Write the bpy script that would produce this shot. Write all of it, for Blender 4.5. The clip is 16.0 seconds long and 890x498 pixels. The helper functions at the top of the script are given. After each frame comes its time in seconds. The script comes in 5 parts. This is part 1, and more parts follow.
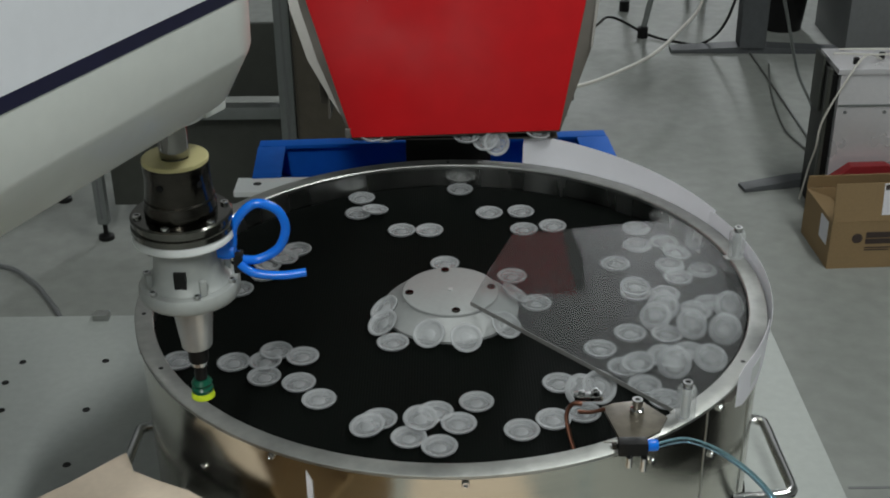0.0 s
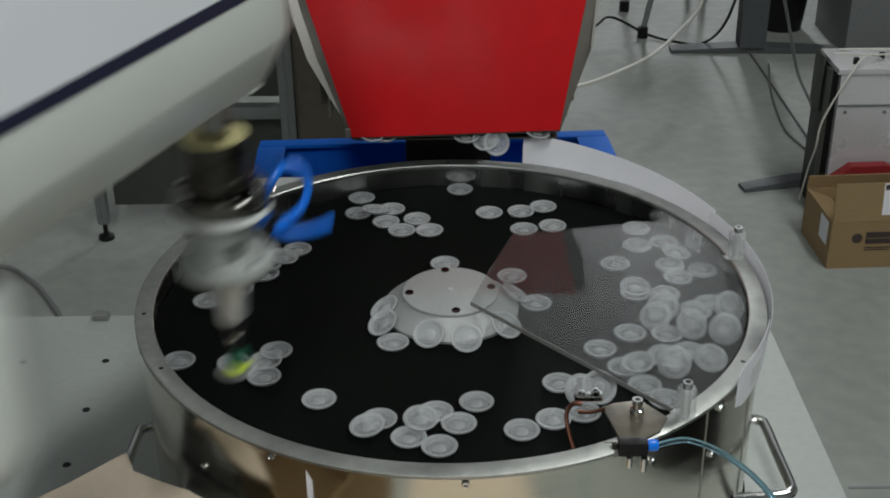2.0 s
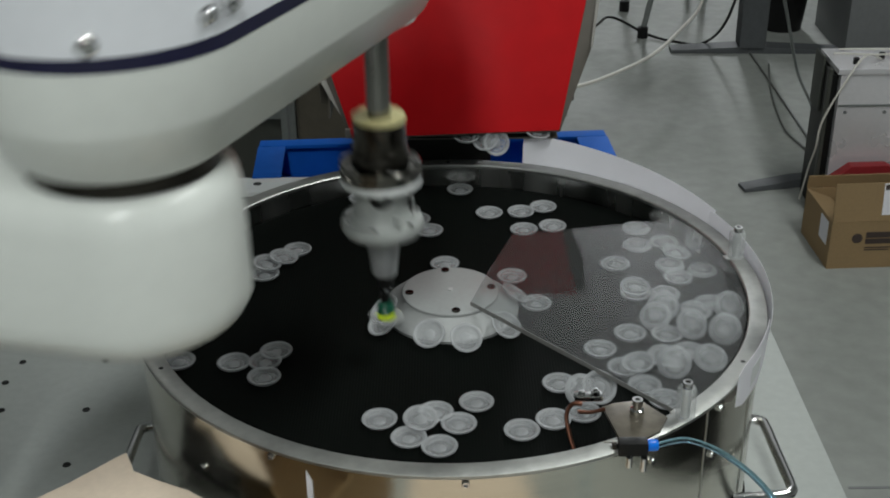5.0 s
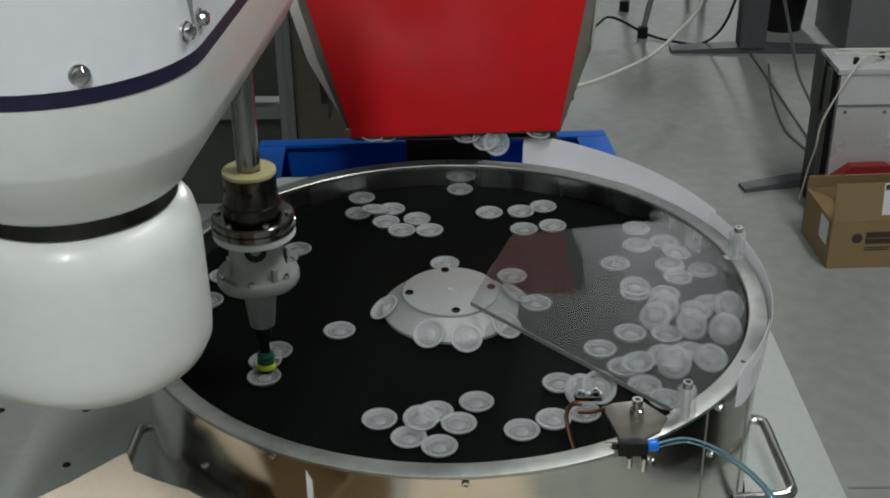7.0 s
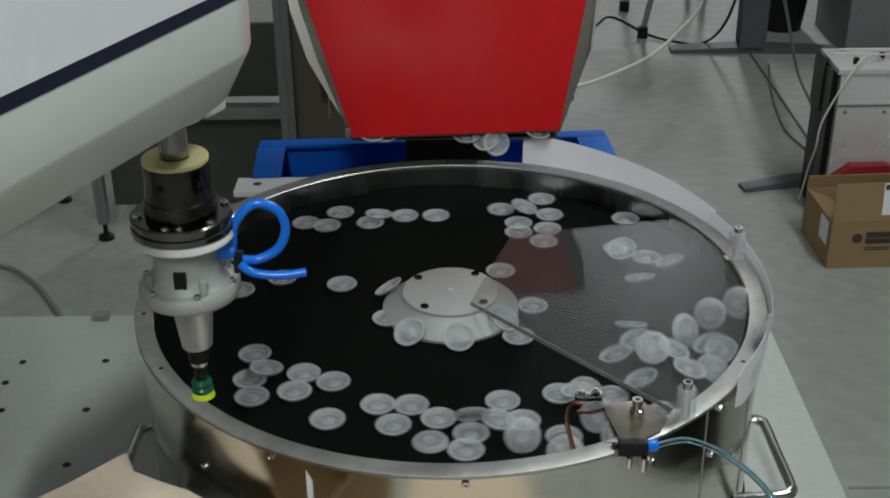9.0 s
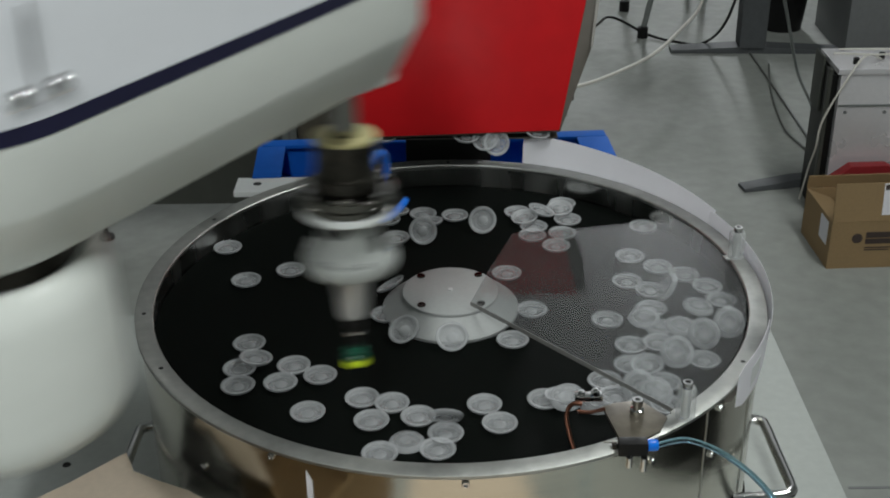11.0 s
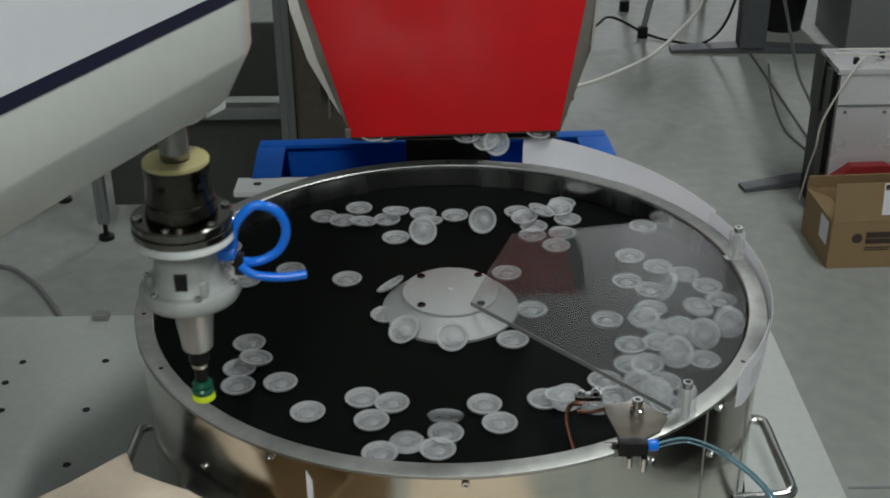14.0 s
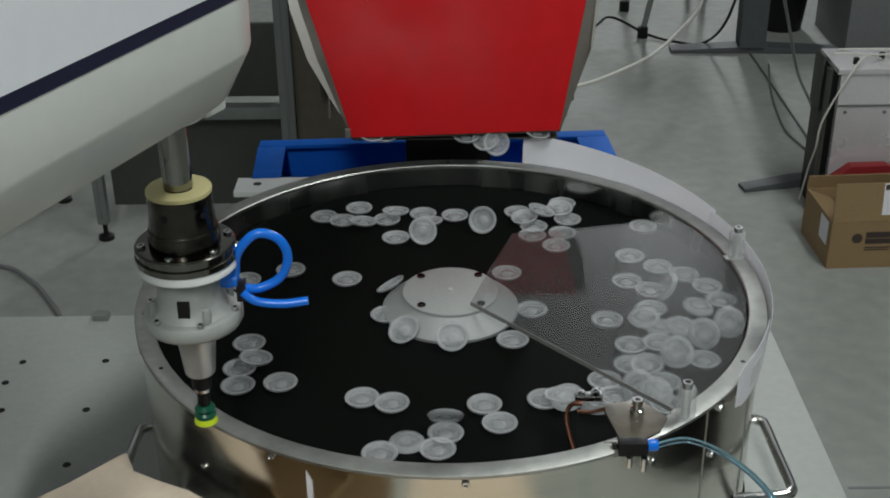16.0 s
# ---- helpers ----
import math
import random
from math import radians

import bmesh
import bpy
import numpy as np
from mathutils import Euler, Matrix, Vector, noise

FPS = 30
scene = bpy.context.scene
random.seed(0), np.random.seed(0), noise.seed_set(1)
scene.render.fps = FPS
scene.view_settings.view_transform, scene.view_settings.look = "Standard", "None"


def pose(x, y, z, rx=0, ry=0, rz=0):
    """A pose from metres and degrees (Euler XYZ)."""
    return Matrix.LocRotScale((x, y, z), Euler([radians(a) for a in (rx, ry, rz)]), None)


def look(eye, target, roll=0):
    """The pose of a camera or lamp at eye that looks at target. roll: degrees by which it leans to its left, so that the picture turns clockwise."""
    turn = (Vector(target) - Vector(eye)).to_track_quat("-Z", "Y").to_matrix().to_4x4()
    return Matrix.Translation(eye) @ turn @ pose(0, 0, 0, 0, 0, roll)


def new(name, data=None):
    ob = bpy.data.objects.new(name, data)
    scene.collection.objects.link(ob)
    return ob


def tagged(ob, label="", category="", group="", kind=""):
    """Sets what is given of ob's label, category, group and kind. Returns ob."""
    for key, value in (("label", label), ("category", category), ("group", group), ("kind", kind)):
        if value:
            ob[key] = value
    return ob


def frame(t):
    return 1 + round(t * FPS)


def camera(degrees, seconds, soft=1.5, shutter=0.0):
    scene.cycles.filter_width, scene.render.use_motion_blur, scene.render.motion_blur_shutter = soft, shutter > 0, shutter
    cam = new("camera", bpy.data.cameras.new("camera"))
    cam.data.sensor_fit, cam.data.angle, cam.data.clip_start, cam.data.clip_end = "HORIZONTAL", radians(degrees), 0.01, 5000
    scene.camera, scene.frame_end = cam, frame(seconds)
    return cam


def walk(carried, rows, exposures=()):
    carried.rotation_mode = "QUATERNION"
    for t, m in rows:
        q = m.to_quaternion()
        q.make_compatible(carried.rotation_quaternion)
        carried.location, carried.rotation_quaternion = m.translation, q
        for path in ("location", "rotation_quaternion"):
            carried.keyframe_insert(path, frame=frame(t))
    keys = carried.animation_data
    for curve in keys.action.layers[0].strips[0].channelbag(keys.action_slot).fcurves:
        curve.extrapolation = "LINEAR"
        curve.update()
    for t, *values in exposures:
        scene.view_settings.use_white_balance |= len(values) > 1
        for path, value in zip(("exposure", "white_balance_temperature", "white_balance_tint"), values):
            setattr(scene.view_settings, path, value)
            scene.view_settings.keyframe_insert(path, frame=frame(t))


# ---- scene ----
# ---------------------------------------------------------------- camera
RIM = 1.10          # height of the bowl's rim over the floor
TABLE = 0.80        # height of the machine table
BELT = 1.0614       # height of the black rotating disc

cam = camera(39.44, 16.0, soft=1.9, shutter=0.7)
EYE = (-0.0065, -1.4123, 1.8896)
VIEW = look(EYE, (-0.0065, -1.4123 + math.cos(0.4825), 1.8896 - math.sin(0.4825)), -0.66)
walk(cam, [(0.0, VIEW), (16.0, VIEW)], exposures=[(0.0, 0.0), (16.0, 0.0)])

# ---------------------------------------------------------------- world and lamps
world = bpy.data.worlds.new("hall_air")
scene.world = world
world.use_nodes = True
world.node_tree.nodes["Background"].inputs["Color"].default_value = (0.80, 0.88, 1.0, 1)
world.node_tree.nodes["Background"].inputs["Strength"].default_value = 0.05


def lamp(x, y, z, sx, sy, watts, colour=(0.955, 1.0, 0.975)):
    data = bpy.data.lights.new("ceiling_lamp_light", "AREA")
    data.shape, data.size, data.size_y, data.energy, data.color = "RECTANGLE", sx, sy, watts, colour
    ob = new("ceiling_lamp_light", data)
    ob.matrix_world = pose(x, y, z)
    return ob


# ceiling lamps added out of view to light bowl, arm and floor: place and watts
LAMPS = [(-0.4, -3.7, 146), (1.9, 0.3, 78), (-2.6, 2.6, 6)]
for lx, ly, watts in LAMPS:
    lamp(lx, ly, 4.52, 0.35, 2.4, watts)
# daylight through the tall window in the far wall
day = lamp(1.95, 8.93, 2.3, 0.3, 3.4, 235, (0.93, 0.97, 1.0))
day.matrix_world = look((1.95, 8.93, 2.3), (1.2, 2.0, 0.8))

# ---------------------------------------------------------------- materials


def material(name, colour, rough=0.5, metal=0.0, spread=0.06, grain=40.0, bump=0.05, rough_spread=0.1, coarse=4.0,
             stretch=(1, 1, 1), coat=0.0, transmission=0.0, ior=1.45, per_object=0.0, spec=0.5):
    """A node material with colour variation at two scales and fine relief."""
    m = bpy.data.materials.new(name)
    m.use_nodes = True
    nt = m.node_tree
    b = nt.nodes["Principled BSDF"]
    co = nt.nodes.new("ShaderNodeTexCoord")
    mp = nt.nodes.new("ShaderNodeMapping")
    mp.inputs["Scale"].default_value = stretch
    nt.links.new(co.outputs["Object"], mp.inputs["Vector"])
    fine = nt.nodes.new("ShaderNodeTexNoise")
    fine.inputs["Scale"].default_value, fine.inputs["Detail"].default_value = grain, 4
    broad = nt.nodes.new("ShaderNodeTexNoise")
    broad.inputs["Scale"].default_value, broad.inputs["Detail"].default_value = coarse, 5
    for n in (fine, broad):
        nt.links.new(mp.outputs["Vector"], n.inputs["Vector"])
    add = nt.nodes.new("ShaderNodeMath")
    add.operation = "ADD"
    nt.links.new(fine.outputs["Fac"], add.inputs[0])
    nt.links.new(broad.outputs["Fac"], add.inputs[1])
    span = nt.nodes.new("ShaderNodeMapRange")
    span.inputs["From Min"].default_value, span.inputs["From Max"].default_value = 0.6, 1.4
    span.inputs["To Min"].default_value, span.inputs["To Max"].default_value = 1 - spread, 1 + spread
    nt.links.new(add.outputs[0], span.inputs["Value"])
    value = span.outputs["Result"]
    if per_object:
        info = nt.nodes.new("ShaderNodeObjectInfo")
        rng = nt.nodes.new("ShaderNodeMapRange")
        rng.inputs["To Min"].default_value, rng.inputs["To Max"].default_value = 1 - per_object, 1 + per_object
        nt.links.new(info.outputs["Random"], rng.inputs["Value"])
        mul = nt.nodes.new("ShaderNodeMath")
        mul.operation = "MULTIPLY"
        nt.links.new(value, mul.inputs[0])
        nt.links.new(rng.outputs["Result"], mul.inputs[1])
        value = mul.outputs[0]
    tint = nt.nodes.new("ShaderNodeVectorMath")
    tint.operation = "SCALE"
    tint.inputs[0].default_value = colour
    nt.links.new(value, tint.inputs["Scale"])
    nt.links.new(tint.outputs["Vector"], b.inputs["Base Color"])
    rr = nt.nodes.new("ShaderNodeMapRange")
    rr.inputs["From Min"].default_value, rr.inputs["From Max"].default_value = 0.3, 0.7
    rr.inputs["To Min"].default_value = max(0.0, rough - rough_spread * rough)
    rr.inputs["To Max"].default_value = min(1.0, rough + rough_spread * rough)
    nt.links.new(broad.outputs["Fac"], rr.inputs["Value"])
    nt.links.new(rr.outputs["Result"], b.inputs["Roughness"])
    b.inputs["Metallic"].default_value = metal
    b.inputs["IOR"].default_value = ior
    b.inputs["Transmission Weight"].default_value = transmission
    b.inputs["Coat Weight"].default_value = coat
    b.inputs["Specular IOR Level"].default_value = spec
    if bump:
        bp = nt.nodes.new("ShaderNodeBump")
        bp.inputs["Strength"].default_value, bp.inputs["Distance"].default_value = bump, 0.002
        nt.links.new(fine.outputs["Fac"], bp.inputs["Height"])
        nt.links.new(bp.outputs["Normal"], b.inputs["Normal"])
    return m


def ribbed(name, colour, rough, pitch):
    """Rubber with fine parallel ribs."""
    m = material(name, colour, rough, 0, 0.25, 300, 0.0, 0.15, 6, spec=0.025)
    nt = m.node_tree
    b = nt.nodes["Principled BSDF"]
    co = nt.nodes.new("ShaderNodeTexCoord")
    wave = nt.nodes.new("ShaderNodeTexWave")
    wave.bands_direction = "X"
    wave.inputs["Scale"].default_value = 0.314 / pitch
    wave.inputs["Distortion"].default_value = 0.0
    nt.links.new(co.outputs["Object"], wave.inputs["Vector"])
    bp = nt.nodes.new("ShaderNodeBump")
    bp.inputs["Strength"].default_value, bp.inputs["Distance"].default_value = 0.22, 0.0008
    nt.links.new(wave.outputs["Fac"], bp.inputs["Height"])
    nt.links.new(bp.outputs["Normal"], b.inputs["Normal"])
    return m


CREAM = material("cream_paint", (0.70, 0.725, 0.695), 0.33, 0, 0.04, 60, 0.02, coarse=3, coat=0.15)
COVER = material("white_cover_plastic", (0.69, 0.705, 0.745), 0.36, 0, 0.03, 80, 0.02, coarse=3)
NAVY = material("navy_stripe_paint", (0.012, 0.012, 0.04), 0.4, 0, 0.2, 60, 0.02)
STEEL = material("brushed_steel", (0.60, 0.575, 0.51), 0.18, 1, 0.10, 90, 0.03, 0.25, 5, (1, 1, 14))
RIMSTEEL = material("satin_rim_steel", (0.41, 0.415, 0.40), 0.46, 1, 0.20, 60, 0.03, 0.25, 12)
STREAKED = material("streaked_steel", (0.62, 0.62, 0.60), 0.28, 1, 0.35, 30, 0.03, 0.6, 11, (1, 1, 0.12))
CHROME = material("chrome", (0.62, 0.62, 0.62), 0.10, 1, 0.05, 50, 0.0)
DARKSTEEL = material("dark_steel", (0.060, 0.055, 0.048), 0.20, 1, 0.35, 70, 0.03, 0.4, 30)
SHAFTSTEEL = material("ground_shaft_steel", (0.27, 0.265, 0.25), 0.08, 1, 0.08, 60, 0.0)
FLANGESTEEL = material("dark_polished_steel", (0.17, 0.165, 0.15), 0.14, 1, 0.15, 70, 0.02, 0.3, 20)
ALU = material("turned_aluminium", (0.56, 0.57, 0.575), 0.40, 0.55, 0.06, 120, 0.04, 0.2, 15)
HUBALU = material("satin_hub_aluminium", (0.34, 0.35, 0.35), 0.5, 0.2, 0.06, 200, 0.04, 0.2, 20)
TOOLGREY = material("frosted_grey_nylon", (0.32, 0.335, 0.325), 0.42, 0, 0.08, 120, 0.03, 0.2, 25)
FROSTED = material("frosted_acrylic", (0.58, 0.60, 0.60), 0.14, 0, 0.06, 80, 0.02, 0.2, 30)
EDGEGREY = material("sawn_acrylic_edge", (0.20, 0.20, 0.19), 0.5, 0, 0.1, 200, 0.03)
FRONTMETAL = material("satin_zinc_panel", (0.70, 0.685, 0.71), 0.30, 0.40, 0.05, 60, 0.02, 0.2, 6)
WHITEPLATE = material("white_plastic_plate", (0.70, 0.72, 0.72), 0.4, 0, 0.03, 60, 0.02)
BLACK = material("black_plastic", (0.007, 0.007, 0.007), 0.45, 0, 0.3, 60, 0.05, spec=0.3)
BELTRUBBER = ribbed("black_ribbed_rubber", (0.0040, 0.0050, 0.0044), 0.6, 0.0035)
TUBECLEAR = material("pale_blue_tube", (0.45, 0.78, 1.0), 0.06, 0, 0.05, 40, 0.0, transmission=1.0, ior=1.42)
SILICONE = material("milky_silicone", (0.49, 0.505, 0.52), 0.36, 0, 0.05, 150, 0.03, 0.15, 60, ior=1.41, per_object=0.06)
SILICONE_WEB = material("thin_milky_silicone", (0.49, 0.505, 0.52), 0.30, 0, 0.05, 150, 0.03, 0.15, 60, ior=1.41, per_object=0.06)


def see_through(m, share):
    """Part of the light passes a thin milky wall unbent."""
    nt = m.node_tree
    clear = nt.nodes.new("ShaderNodeBsdfTransparent")
    mix = nt.nodes.new("ShaderNodeMixShader")
    mix.inputs["Fac"].default_value = share
    nt.links.new(nt.nodes["Principled BSDF"].outputs["BSDF"], mix.inputs[1])
    nt.links.new(clear.outputs["BSDF"], mix.inputs[2])
    nt.links.new(mix.outputs["Shader"], nt.nodes["Material Output"].inputs["Surface"])


see_through(FROSTED, 0.66)
see_through(EDGEGREY, 0.30)
see_through(SILICONE, 0.57)
see_through(SILICONE_WEB, 0.72)
ACRYLIC = material("clear_acrylic", (0.85, 0.87, 0.87), 0.03, 0, 0.01, 30, 0.0, 0.4, 8)


def veiled(m, share):
    """A grey veil of dust, fine scratches and reflected brightness, put into the colour."""
    nt = m.node_tree
    out = nt.nodes["Material Output"]
    film = nt.nodes.new("ShaderNodeBsdfDiffuse")
    film.inputs["Color"].default_value = (0.088, 0.090, 0.091, 1)
    spots = nt.nodes.new("ShaderNodeTexNoise")
    spots.inputs["Scale"].default_value, spots.inputs["Detail"].default_value = 14, 6
    amount = nt.nodes.new("ShaderNodeMapRange")
    amount.inputs["From Min"].default_value, amount.inputs["From Max"].default_value = 0.3, 0.7
    amount.inputs["To Min"].default_value, amount.inputs["To Max"].default_value = share * 0.7, share * 1.3
    nt.links.new(spots.outputs["Fac"], amount.inputs["Value"])
    mix = nt.nodes.new("ShaderNodeMixShader")
    nt.links.new(amount.outputs["Result"], mix.inputs["Fac"])
    nt.links.new(nt.nodes["Principled BSDF"].outputs["BSDF"], mix.inputs[1])
    nt.links.new(film.outputs["BSDF"], mix.inputs[2])
    nt.links.new(mix.outputs["Shader"], out.inputs["Surface"])




def thin_clear(m, tint, power):
    """A clear sheet: tinted passage with gloss that grows at a slant."""
    nt = m.node_tree
    clear = nt.nodes.new("ShaderNodeBsdfTransparent")
    clear.inputs["Color"].default_value = (*tint, 1)
    gloss = nt.nodes.new("ShaderNodeBsdfGlossy")
    gloss.inputs["Roughness"].default_value = 0.04
    slant = nt.nodes.new("ShaderNodeLayerWeight")
    slant.inputs["Blend"].default_value = 0.5
    rise = nt.nodes.new("ShaderNodeMath")
    rise.operation = "POWER"
    rise.inputs[1].default_value = power
    nt.links.new(slant.outputs["Facing"], rise.inputs[0])
    mix = nt.nodes.new("ShaderNodeMixShader")
    nt.links.new(rise.outputs[0], mix.inputs["Fac"])
    nt.links.new(clear.outputs["BSDF"], mix.inputs[1])
    nt.links.new(gloss.outputs["BSDF"], mix.inputs[2])
    return mix


def clear_sheet(m, tint, power, share):
    """A thin clear sheet under a grey veil that includes painted reflection haze."""
    body = thin_clear(m, tint, power)
    veiled(m, share)
    nt = m.node_tree
    top = nt.nodes["Material Output"].inputs["Surface"].links[0].from_node
    nt.links.new(body.outputs["Shader"], top.inputs[1])


clear_sheet(ACRYLIC, (0.985, 0.995, 0.995), 4.2, 0.17)


def let_through(m, share):
    """Light that passes through a thin sheet."""
    nt = m.node_tree
    out = nt.nodes["Material Output"]
    back = nt.nodes.new("ShaderNodeBsdfTranslucent")
    back.inputs["Color"].default_value = (0.80, 0.79, 0.84, 1)
    mix = nt.nodes.new("ShaderNodeMixShader")
    mix.inputs["Fac"].default_value = share
    nt.links.new(nt.nodes["Principled BSDF"].outputs["BSDF"], mix.inputs[1])
    nt.links.new(back.outputs["BSDF"], mix.inputs[2])
    nt.links.new(mix.outputs["Shader"], out.inputs["Surface"])


PAPER = material("white_paper", (0.90, 0.89, 0.94), 0.7, 0, 0.04, 30, 0.05, coarse=9)
let_through(PAPER, 0.22)
RED = material("red_plastic", (0.42, 0.004, 0.007), 0.5, 0, 0.10, 25, 0.02, 0.25, 6, spec=0.12)
REDCARD = material("dark_red_card", (0.22, 0.010, 0.014), 0.6, 0, 0.15, 40, 0.05, coarse=10)
BLUE = material("blue_plastic", (0.008, 0.095, 0.43), 0.65, 0, 0.10, 40, 0.03, coarse=8, spec=0.06)
TUBEBLUE = material("blue_air_tube", (0.004, 0.15, 0.70), 0.25, 0, 0.08, 40, 0.0)
GREEN = material("green_rubber", (0.004, 0.075, 0.042), 0.3, 0, 0.15, 60, 0.02)
LIME = material("lime_rubber", (0.52, 0.66, 0.02), 0.45, 0, 0.10, 60, 0.02)
YELLOW = material("pale_yellow_nylon", (0.62, 0.56, 0.28), 0.5, 0, 0.08, 50, 0.03)
COPPER = material("copper_tube", (0.17, 0.075, 0.05), 0.3, 1, 0.10, 60, 0.02)
CARD = material("cardboard", (0.27, 0.182, 0.092), 0.85, 0, 0.10, 120, 0.15, coarse=10, stretch=(1, 6, 1))
CARDPALE = material("pale_cardboard", (0.74, 0.62, 0.50), 0.85, 0, 0.06, 120, 0.10, coarse=8)
CONCRETE = material("polished_concrete", (0.278, 0.289, 0.273), 0.66, 0, 0.17, 16, 0.03, 0.25, 1.1, spec=0.15)
TABLEGREY = material("grey_coated_plate", (0.335, 0.355, 0.34), 0.45, 0, 0.09, 70, 0.03, coarse=3)
WALLPAINT = material("pale_wall_paint", (0.42, 0.44, 0.43), 0.85, 0, 0.05, 30, 0.08, coarse=0.5)
PROFILE = material("aluminium_profile", (0.24, 0.255, 0.25), 0.45, 0.6, 0.08, 60, 0.03, coarse=3)
GREYSTEEL = material("grey_painted_steel", (0.17, 0.175, 0.18), 0.45, 0, 0.10, 40, 0.03, coarse=4)
DESKGREY = material("dark_grey_desk_paint", (0.085, 0.09, 0.095), 0.65, 0, 0.12, 40, 0.03, coarse=4, spec=0.2)
DARKPANEL = material("dark_olive_panel", (0.052, 0.055, 0.047), 0.5, 0, 0.15, 30, 0.03, coarse=3)
TRIMWHITE = material("bright_steel_edge", (0.21, 0.20, 0.185), 0.4, 0.3, 0.08, 60, 0.02)
STAINED = material("stained_bracket_steel", (0.14, 0.125, 0.10), 0.48, 0.85, 0.45, 60, 0.04, 0.3, 25)
PANSTEEL = material("stained_pan_steel", (0.085, 0.075, 0.062), 0.5, 0.2, 0.2, 30, 0.04, 0.3, 8)
DARKBOARD = material("dark_brown_board", (0.060, 0.052, 0.038), 0.6, 0, 0.25, 30, 0.05, coarse=5)
CABLEGREY = material("grey_cable_sheath", (0.13, 0.135, 0.13), 0.6, 0, 0.05, 30, 0.0)
CABLEWHITE = material("white_cable", (0.62, 0.60, 0.55), 0.5, 0, 0.05, 30, 0.0)
INK = material("dark_ink", (0.05, 0.035, 0.03), 0.8, 0, 0.1, 60, 0.0)

GLOW = bpy.data.materials.new("lamp_tube_glow")
GLOW.use_nodes = True
GLOW.node_tree.nodes["Principled BSDF"].inputs["Emission Color"].default_value = (1.0, 0.97, 0.92, 1)
GLOW.node_tree.nodes["Principled BSDF"].inputs["Emission Strength"].default_value = 1.5

WINDOWGLOW = GLOW.copy()
WINDOWGLOW.name = "window_daylight"
WINDOWGLOW.node_tree.nodes["Principled BSDF"].inputs["Emission Strength"].default_value = 2.0

# weak glow of an added ceiling panel that the acrylic mirrors
MIRRORGLOW = bpy.data.materials.new("mirror_glow")
MIRRORGLOW.use_nodes = True
MIRRORGLOW.node_tree.nodes["Principled BSDF"].inputs["Emission Color"].default_value = (0.93, 0.97, 1.0, 1)
MIRRORGLOW.node_tree.nodes["Principled BSDF"].inputs["Emission Strength"].default_value = 0.03

# ---------------------------------------------------------------- mesh helpers


def empty(name, m):
    ob = new(name)
    ob.matrix_world = m
    return ob


def part(name, bm, mat, parent=None, label="", at=None):
    """Link a bmesh as one mesh object, under a thing or a part."""
    bmesh.ops.recalc_face_normals(bm, faces=bm.faces[:])
    for f in bm.faces:
        f.smooth = True
    for e in bm.edges:
        e.smooth = len(e.link_faces) == 2 and e.calc_face_angle(0.0) < radians(35)
    me = bpy.data.meshes.new(name)
    bm.to_mesh(me)
    bm.free()
    me.materials.append(mat)
    ob = new(name, me)
    if parent:
        ob.parent = parent
    if at is not None:
        ob.matrix_basis = at
    if label:
        tagged(ob, label)
    return ob


def alike(ob, parent, at, name=None):
    """A further part on the same mesh."""
    o = new(name or ob.name.split(".")[0], ob.data)
    o.parent = parent
    o.matrix_basis = at
    return o


def lathe(profile, seg=48, bm=None, m=None):
    """Turn a list of (radius, height) round the upright axis."""
    bm = bm or bmesh.new()
    rings = []
    for r, z in profile:
        if r < 1e-6:
            rings.append([bm.verts.new((0, 0, z))])
        else:
            rings.append([bm.verts.new((r * math.cos(2 * math.pi * k / seg), r * math.sin(2 * math.pi * k / seg), z)) for k in range(seg)])
    for a, b in zip(rings, rings[1:]):
        for k in range(seg):
            n = (k + 1) % seg
            vs = [a[k % len(a)], a[n % len(a)], b[n % len(b)], b[k % len(b)]]
            keep = []
            for v in vs:
                if v not in keep:
                    keep.append(v)
            if len(keep) > 2:
                bm.faces.new(keep)
    if m is not None:
        bmesh.ops.transform(bm, matrix=m, verts=[v for r in rings for v in r])
    return bm


def box(x0, y0, z0, x1, y1, z1, bevel=0.0, bm=None, m=None):
    bm = bm or bmesh.new()
    made = bmesh.ops.create_cube(bm, size=1, matrix=Matrix.LocRotScale(((x0 + x1) / 2, (y0 + y1) / 2, (z0 + z1) / 2), None, (x1 - x0, y1 - y0, z1 - z0)))["verts"]
    if bevel:
        edges = {e for v in made for e in v.link_edges}
        out = bmesh.ops.bevel(bm, geom=list(edges), offset=bevel, segments=2, profile=0.7, affect="EDGES")
        made = list({v for f in out["faces"] for v in f.verts} | {v for v in made if v.is_valid})
    if m is not None:
        bmesh.ops.transform(bm, matrix=m, verts=made)
    return bm


def prism(points, z0, z1, bevel=0.0, m=None):
    """An upright slab over a plan outline."""
    bm = bmesh.new()
    low = [bm.verts.new((x, y, z0)) for x, y in points]
    high = [bm.verts.new((x, y, z1)) for x, y in points]
    bm.faces.new(low[::-1])
    bm.faces.new(high)
    for k in range(len(points)):
        n = (k + 1) % len(points)
        bm.faces.new((low[k], low[n], high[n], high[k]))
    if bevel:
        bmesh.ops.bevel(bm, geom=bm.edges[:], offset=bevel, segments=2, profile=0.7, affect="EDGES")
    if m is not None:
        bmesh.ops.transform(bm, matrix=m, verts=bm.verts[:])
    return bm


